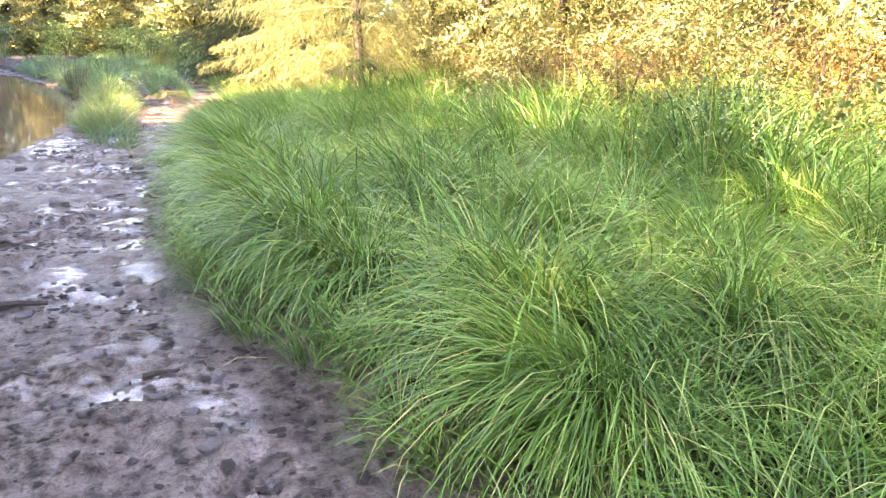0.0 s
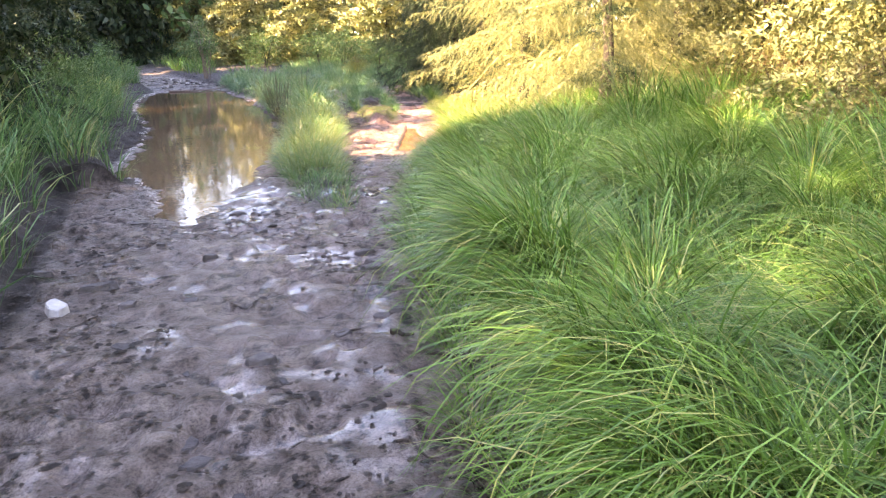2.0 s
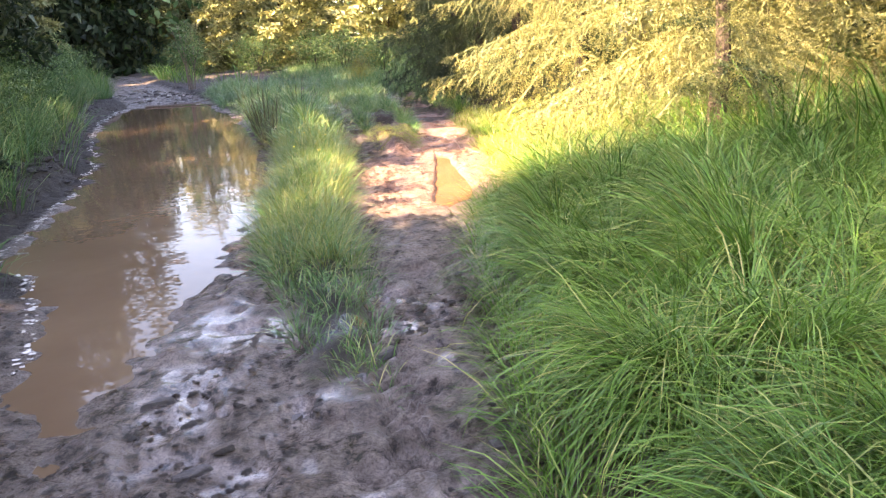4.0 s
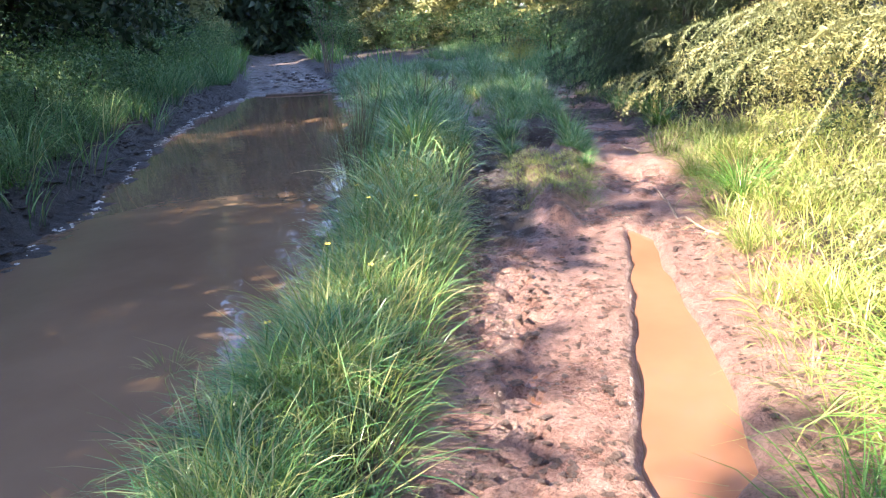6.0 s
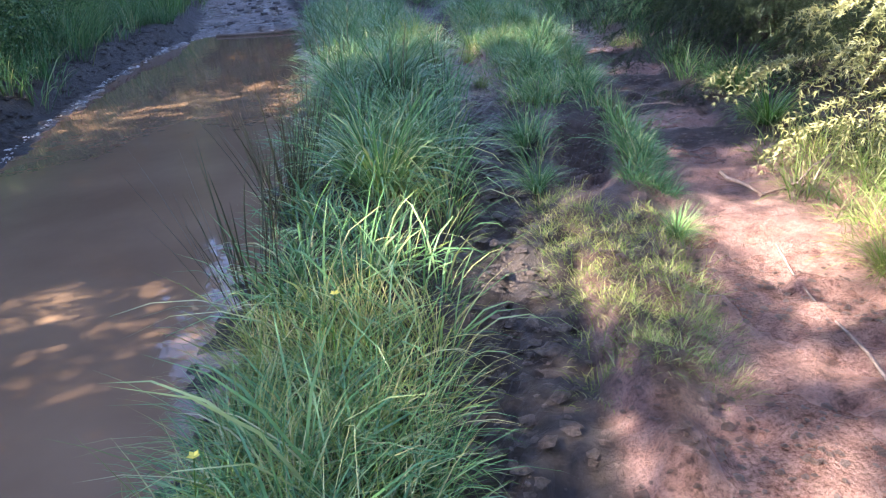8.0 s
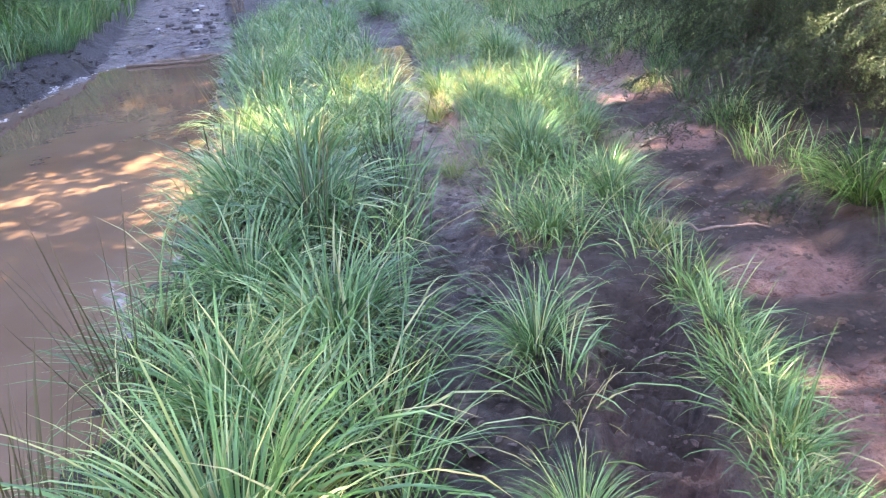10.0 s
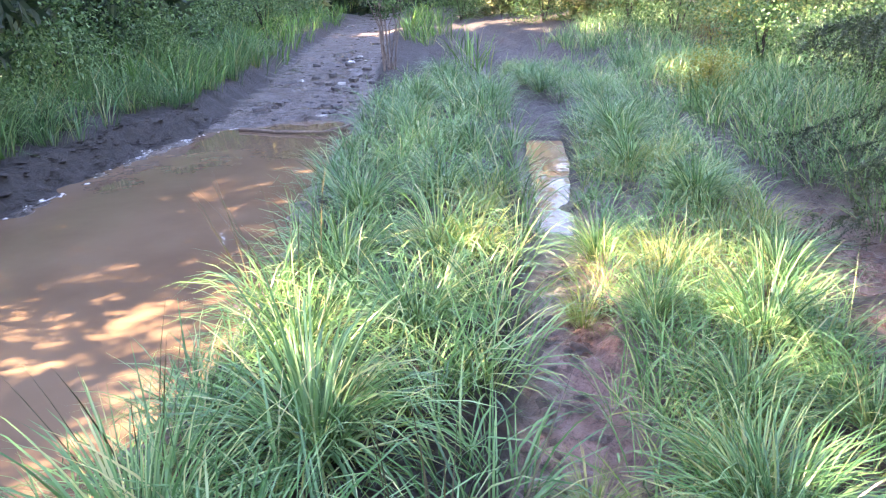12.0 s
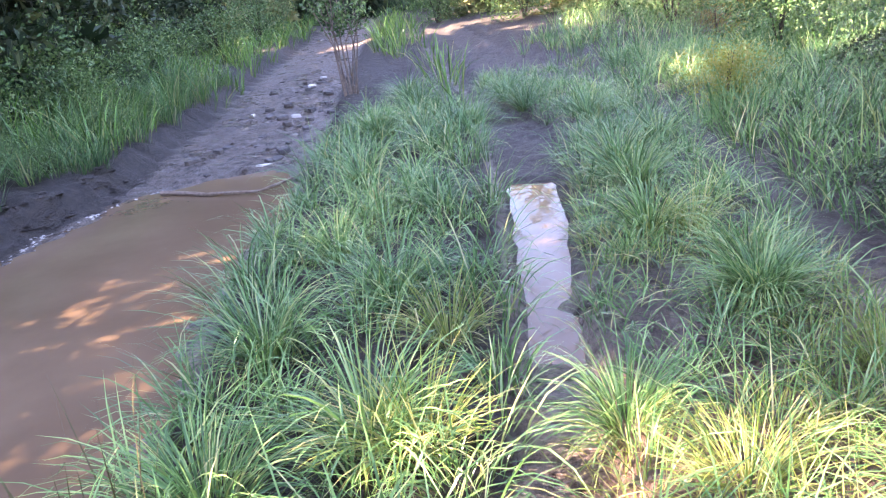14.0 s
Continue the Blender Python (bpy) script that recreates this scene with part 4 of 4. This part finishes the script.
# yellow flowers along the strip
def flower(x, y, h):
    root = new("flower")
    root.location = (x, y, float(height(x, y)))
    tagged(root, "small yellow buttercup standing in the grass strip", "flower", "yellow flowers on the strip")
    bm = bmesh.new()
    tube(bm, [Vector((0, 0, -0.02)), Vector((0.01, 0, h * 0.6)), Vector((0.03, 0.01, h))], [0.0022, 0.002, 0.0018], 5)
    part("stem", bm, GRASS, root)
    for k in range(5):
        bm = bmesh.new()
        vs = [bm.verts.new(c) for c in ((0, 0, 0), (0.009, -0.006, 0.003), (0.016, 0, 0.006), (0.009, 0.006, 0.003))]
        bm.faces.new(vs)
        part("petal", bm, FLOWER, root, "", pose(0.03, 0.01, h, 0, 0, k * 72))


for a, b, h in ((-0.35, 4.15, 0.3), (-0.42, 3.55, 0.28), (-0.2, 3.3, 0.26), (-0.5, 4.6, 0.3), (-0.15, 4.4, 0.22), (-0.48, 2.9, 0.25), (-0.3, 5.2, 0.3)):
    flower(a, b, h)


# ---- stones and sticks ----
def slab(x, y, lx, ly, lz, mat, label, turn=0.0, sink=0.3, name="stone", group="stones in the mud"):
    bm = bmesh.new()
    n = 9
    ang = sorted(rng.uniform(0, 6.283, n))
    low, high = [], []
    for a in ang:
        r = rng.uniform(0.8, 1.1)
        low.append(bm.verts.new((lx / 2 * r * math.cos(a), ly / 2 * r * math.sin(a), 0)))
        high.append(bm.verts.new((lx / 2 * r * 0.86 * math.cos(a), ly / 2 * r * 0.86 * math.sin(a), lz * rng.uniform(0.75, 1.1))))
    bm.faces.new(high)
    bm.faces.new(low[::-1])
    for k in range(n):
        bm.faces.new((low[k], low[(k + 1) % n], high[(k + 1) % n], high[k]))
    bmesh.ops.bevel(bm, geom=bm.edges[:], offset=min(lz, lx) * 0.12, segments=1, affect="EDGES")
    ob = part(name, bm, mat, None)
    ob.matrix_basis = pose(x, y, float(height(x, y)) - lz * sink, rng.uniform(-5, 5), rng.uniform(-5, 5), turn)
    tagged(ob, label, "stone", group)


FLAT = "flat grey slab of stone lying in the mud"
for a, b, u, v, w, t in ((0.12, -1.64, 0.15, 0.09, 0.03, 10), (0.19, -1.81, 0.18, 0.11, 0.035, -20), (0.14, -1.98, 0.17, 0.1, 0.035, 15), (-1.62, -1.66, 0.13, 0.08, 0.03, 0), (-1.24, -1.99, 0.2, 0.09, 0.05, 15), (-0.34, -3.04, 0.13, 0.08, 0.035, 30),
                         (-0.75, -1.57, 0.1, 0.07, 0.04, 0), (-0.74, -0.46, 0.16, 0.06, 0.03, 5), (-1.38, -0.55, 0.15, 0.08, 0.025, 5), (0.33, -2.25, 0.1, 0.06, 0.02, 40), (-0.55, -0.9, 0.14, 0.06, 0.025, 20), (-1.1, -1.2, 0.1, 0.05, 0.025, 60)):
    slab(a, b, u, v, w, STONE, FLAT, t)
slab(-1.36, -2.22, 0.12, 0.2, 0.05, PALE_STONE, "pale whitish chunk of stone at the track's edge", 20, 0.15)
for k in range(85):
    b = rng.uniform(-7.8, 0.3)
    a = rng.uniform(float(left_verge(b)) + 0.2, float(meadow_edge(b)) - 0.1)
    if shore_depth(a, b) < -0.1 and strip(a, b) < 0.02:
        q = rng.uniform(0.03, 0.085)
        slab(a, b, q * 1.5, q, q * 0.4, STONE, "small muddy stone pressed into the track", rng.uniform(0, 180), 0.5)
for k in range(70):
    b = 15.9 + 7 * rng.random() ** 1.4
    mid = -3.7 - (b - 16) * 0.36
    a = mid + (rng.normal(0.25, 0.3) if k % 3 else rng.uniform(-1.0, 0.7))
    q = rng.uniform(0.05, 0.17)
    slab(a, b, q * 1.4, q, q * 0.35, STONE if k % 10 else PALE_STONE, "grey rubble stone strewn on the far track", rng.uniform(0, 180), 0.25, group="rubble on the far track")


def stick(pts, r, label, name="stick", mat=WOOD):
    bm = bmesh.new()
    path = []
    for p, q in zip(pts, pts[1:]):
        for k in range(4):
            f = k / 4
            x, y = p[0] + (q[0] - p[0]) * f, p[1] + (q[1] - p[1]) * f
            path.append(Vector((x + rng.normal(0, 0.008), y + rng.normal(0, 0.008), max(float(height(x, y)), 0.0) + r * 0.8 + (p[2] + (q[2] - p[2]) * f))))
    path.append(Vector((pts[-1][0], pts[-1][1], max(float(height(pts[-1][0], pts[-1][1])), 0) + r + pts[-1][2])))
    n = len(path)
    tube(bm, path, [r * (1 - 0.7 * k / n) for k in range(n)], 6)
    tagged(part(name, bm, mat, None), label, "stick", "fallen sticks")


stick([(1.46, 4.55, 0), (1.34, 4.95, 0), (1.33, 5.4, 0), (1.36, 6.3, 0)], 0.01, "long thin bare stick lying on the red clay")
stick([(-4.45, 15.5, 0), (-3.9, 15.35, 0), (-3.3, 15.3, 0.01), (-3.0, 15.7, 0.05)], 0.025, "crooked stick stranded on the puddle's far shore")
stick([(1.0, 8.95, 0.02), (1.2, 8.85, 0.01), (1.5, 8.8, 0)], 0.011, "short bare root across the shaded lane")
stick([(1.2, 10.1, 0.0), (1.4, 10.2, 0.02), (1.6, 10.5, 0.0)], 0.013, "pale reddish root breaking the lane's surface")
stick([(0.95, 11.0, 0.0), (1.35, 11.15, 0.02), (1.5, 11.3, 0.0)], 0.015, "bent root at the edge of the lane")
stick([(1.38, 7.2, 0.02), (1.5, 6.9, 0.0), (1.9, 7.1, 0.05)], 0.012, "thin dead twig beside the lane")
stick([(0.5, -3.4, 0.0), (0.42, -3.2, 0.01), (0.3, -3.05, 0.0)], 0.02, "short dark stick at the meadow's foot", mat=BARK)
stick([(-0.4, -5.0, 0.0), (-0.2, -5.05, 0.0)], 0.02, "short dark stick on the mud", mat=BARK)
for k in range(14):
    b = rng.uniform(-7, 0)
    a = rng.uniform(-1.3, 0.3)
    t = rng.uniform(-0.6, 0.6)
    stick([(a, b, 0), (a + 0.1 * math.cos(t), b + 0.1 * math.sin(t), 0)], rng.uniform(0.006, 0.014), "scrap of dark twig on the mud", mat=BARK)


# crumbs and clods trodden up along the ruts
def clods(count, x0, x1, y0, y1, keep, q0, q1, label, dark=0.6, mat=EARTH):
    x, y = sample(count, x0, x1, y0, y1, keep)
    n = len(x)
    q = rng.uniform(q0, q1, n) * rng.uniform(0.5, 1.0, n)
    unit = np.array([[1, 0, 0], [0.3, 0.9, 0.1], [-0.8, 0.5, 0], [-0.7, -0.6, 0.1], [0.4, -0.9, 0], [0.25, 0.2, 0.42], [-0.1, 0, -0.5]])
    c = unit[None] * rng.uniform(0.6, 1.3, (n, 7, 1)) * q[:, None, None]
    t = rng.uniform(0, 6.28, n)
    cx = c[..., 0] * np.cos(t)[:, None] * 1.4 - c[..., 1] * np.sin(t)[:, None]
    cy = c[..., 0] * np.sin(t)[:, None] * 1.4 + c[..., 1] * np.cos(t)[:, None]
    co = np.stack([cx + x[:, None], cy + y[:, None], c[..., 2] + height(x, y)[:, None] + 0.003], -1).reshape(-1, 3)
    f = np.array([[k, (k + 1) % 5, 5] for k in range(5)] + [[(k + 1) % 5, k, 6] for k in range(5)])
    me = bpy.data.meshes.new("mud_clods")
    fill(me, co, None, ((np.arange(n) * 7)[:, None, None] + f[None]).reshape(-1, 3))
    put_attr(me, "clay", np.repeat(clay_mask(x, y) * 0.7, 7))
    put_attr(me, "soil", np.full(n * 7, dark))
    me.polygons.foreach_set("use_smooth", np.zeros(n * 10, bool))
    me.materials.append(mat)
    tagged(new("mud_clods", me), label, "mud", kind="stuff")


bare = lambda x, y: (shore_depth(x, y) < -0.03) & (pool_depth(x, y) < 0) & (strip(x, y) < 0.05) & (bank(x, y) < 0.1) & (right_side(x, y) < 0.1) & (value_noise(x, y, 2.2, 31) > -0.12)
clods(13000, -2.2, 1.2, -8, 2.6, bare, 0.004, 0.02, "loose crumbs of dark mud on the track")
clods(2200, -2.0, 1.1, -8, 0.4, bare, 0.008, 0.026, "dark flakes and lumps of earth strewn on the track", 0.9)
clods(40000, -4.9, -1.2, -0.5, 15.6, lambda x, y: (abs(shore_depth(x, y) + 0.02) < 0.035) & (x < right_shore(y) - 0.5), 0.006, 0.022, "pale line of small crumbs along the shore", 0.0, PALE_STONE)
clods(900, -0.3, 0.6, 4.5, 12.5, lambda x, y: rut_mud(x, y) > 0.3, 0.015, 0.05, "churned lumps of black mud in the rut")
clods(700, 0.05, 0.9, 2.2, 5, lambda x, y: (pool_depth(x, y) < -0.03) & (np.minimum(abs(x - 0.21), abs(x - 0.4)) < 0.05), 0.006, 0.026, "dark crumbs in rows pressed out by the tyres")
clods(9000, -0.2, 1.7, 2.4, 13, bare, 0.004, 0.02, "crumbs of trodden earth in the ruts")
clods(9000, -5.6, -2.2, 1, 16, lambda x, y: (bank(x, y) > -0.12) & (bank(x, y) < 0.3), 0.012, 0.06, "dark clods on the cut edge of the bank", 0.95)
clods(1200, -7, -2.4, 15.8, 24, lambda x, y: (x > track_left(y)) & (x < track_left(y) + 2.6), 0.015, 0.04, "grit on the far track")

# sapling at the strip's far end: bare upright stems, a thin veil of leaves above
root = new("sapling")
root.location = (-4.1, 19.7, float(height(-4.1, 19.7)))
tagged(root, "thin sapling with upright grey stems and sparse leaves", "sapling")
tips = []
for k in range(11):
    bm = bmesh.new()
    a = rng.uniform(0, 6.28)
    o = Vector((math.cos(a), math.sin(a), 0)) * rng.uniform(0.02, 0.28)
    pts = [o * 0.5 + Vector((0, 0, -0.05)), o + Vector((rng.normal(0, 0.05), rng.normal(0, 0.05), 0.7)), o * 1.7 + Vector((rng.normal(0, 0.1), rng.normal(0, 0.1), rng.uniform(1.2, 2.1)))]
    tube(bm, pts, [0.013, 0.009, 0.003], 5)
    for q in range(5):
        f = rng.uniform(0.1, 0.95)
        p = pts[1].lerp(pts[2], f)
        e = p + Vector((rng.normal(0, 0.2), rng.normal(0, 0.2), rng.uniform(0.1, 0.3)))
        tube(bm, [p, p.lerp(e, 0.5) + Vector((0, 0, 0.02)), e], [0.004, 0.003, 0.0015], 4)
        tips.append((p, e))
    part("stem", bm, WOOD, root)
P = []
for p, e in tips:
    for q in range(22):
        c = np.array(p.lerp(e, rng.uniform(0.2, 1.1))) + rng.normal(0, 0.025, 3)
        u = rng.normal(0, 1, 3)
        u /= np.linalg.norm(u)
        v = np.cross(u, rng.normal(0, 1, 3))
        v /= np.linalg.norm(v)
        P += [c, c + u * 0.032 + v * 0.016, c + u * 0.065, c + u * 0.032 - v * 0.016]
me = bpy.data.meshes.new("foliage")
fill(me, np.array(P), np.arange(len(P)).reshape(-1, 4))
put_attr(me, "along", np.full(len(P), 0.6))
part_mesh("foliage", me, LEAF, root)
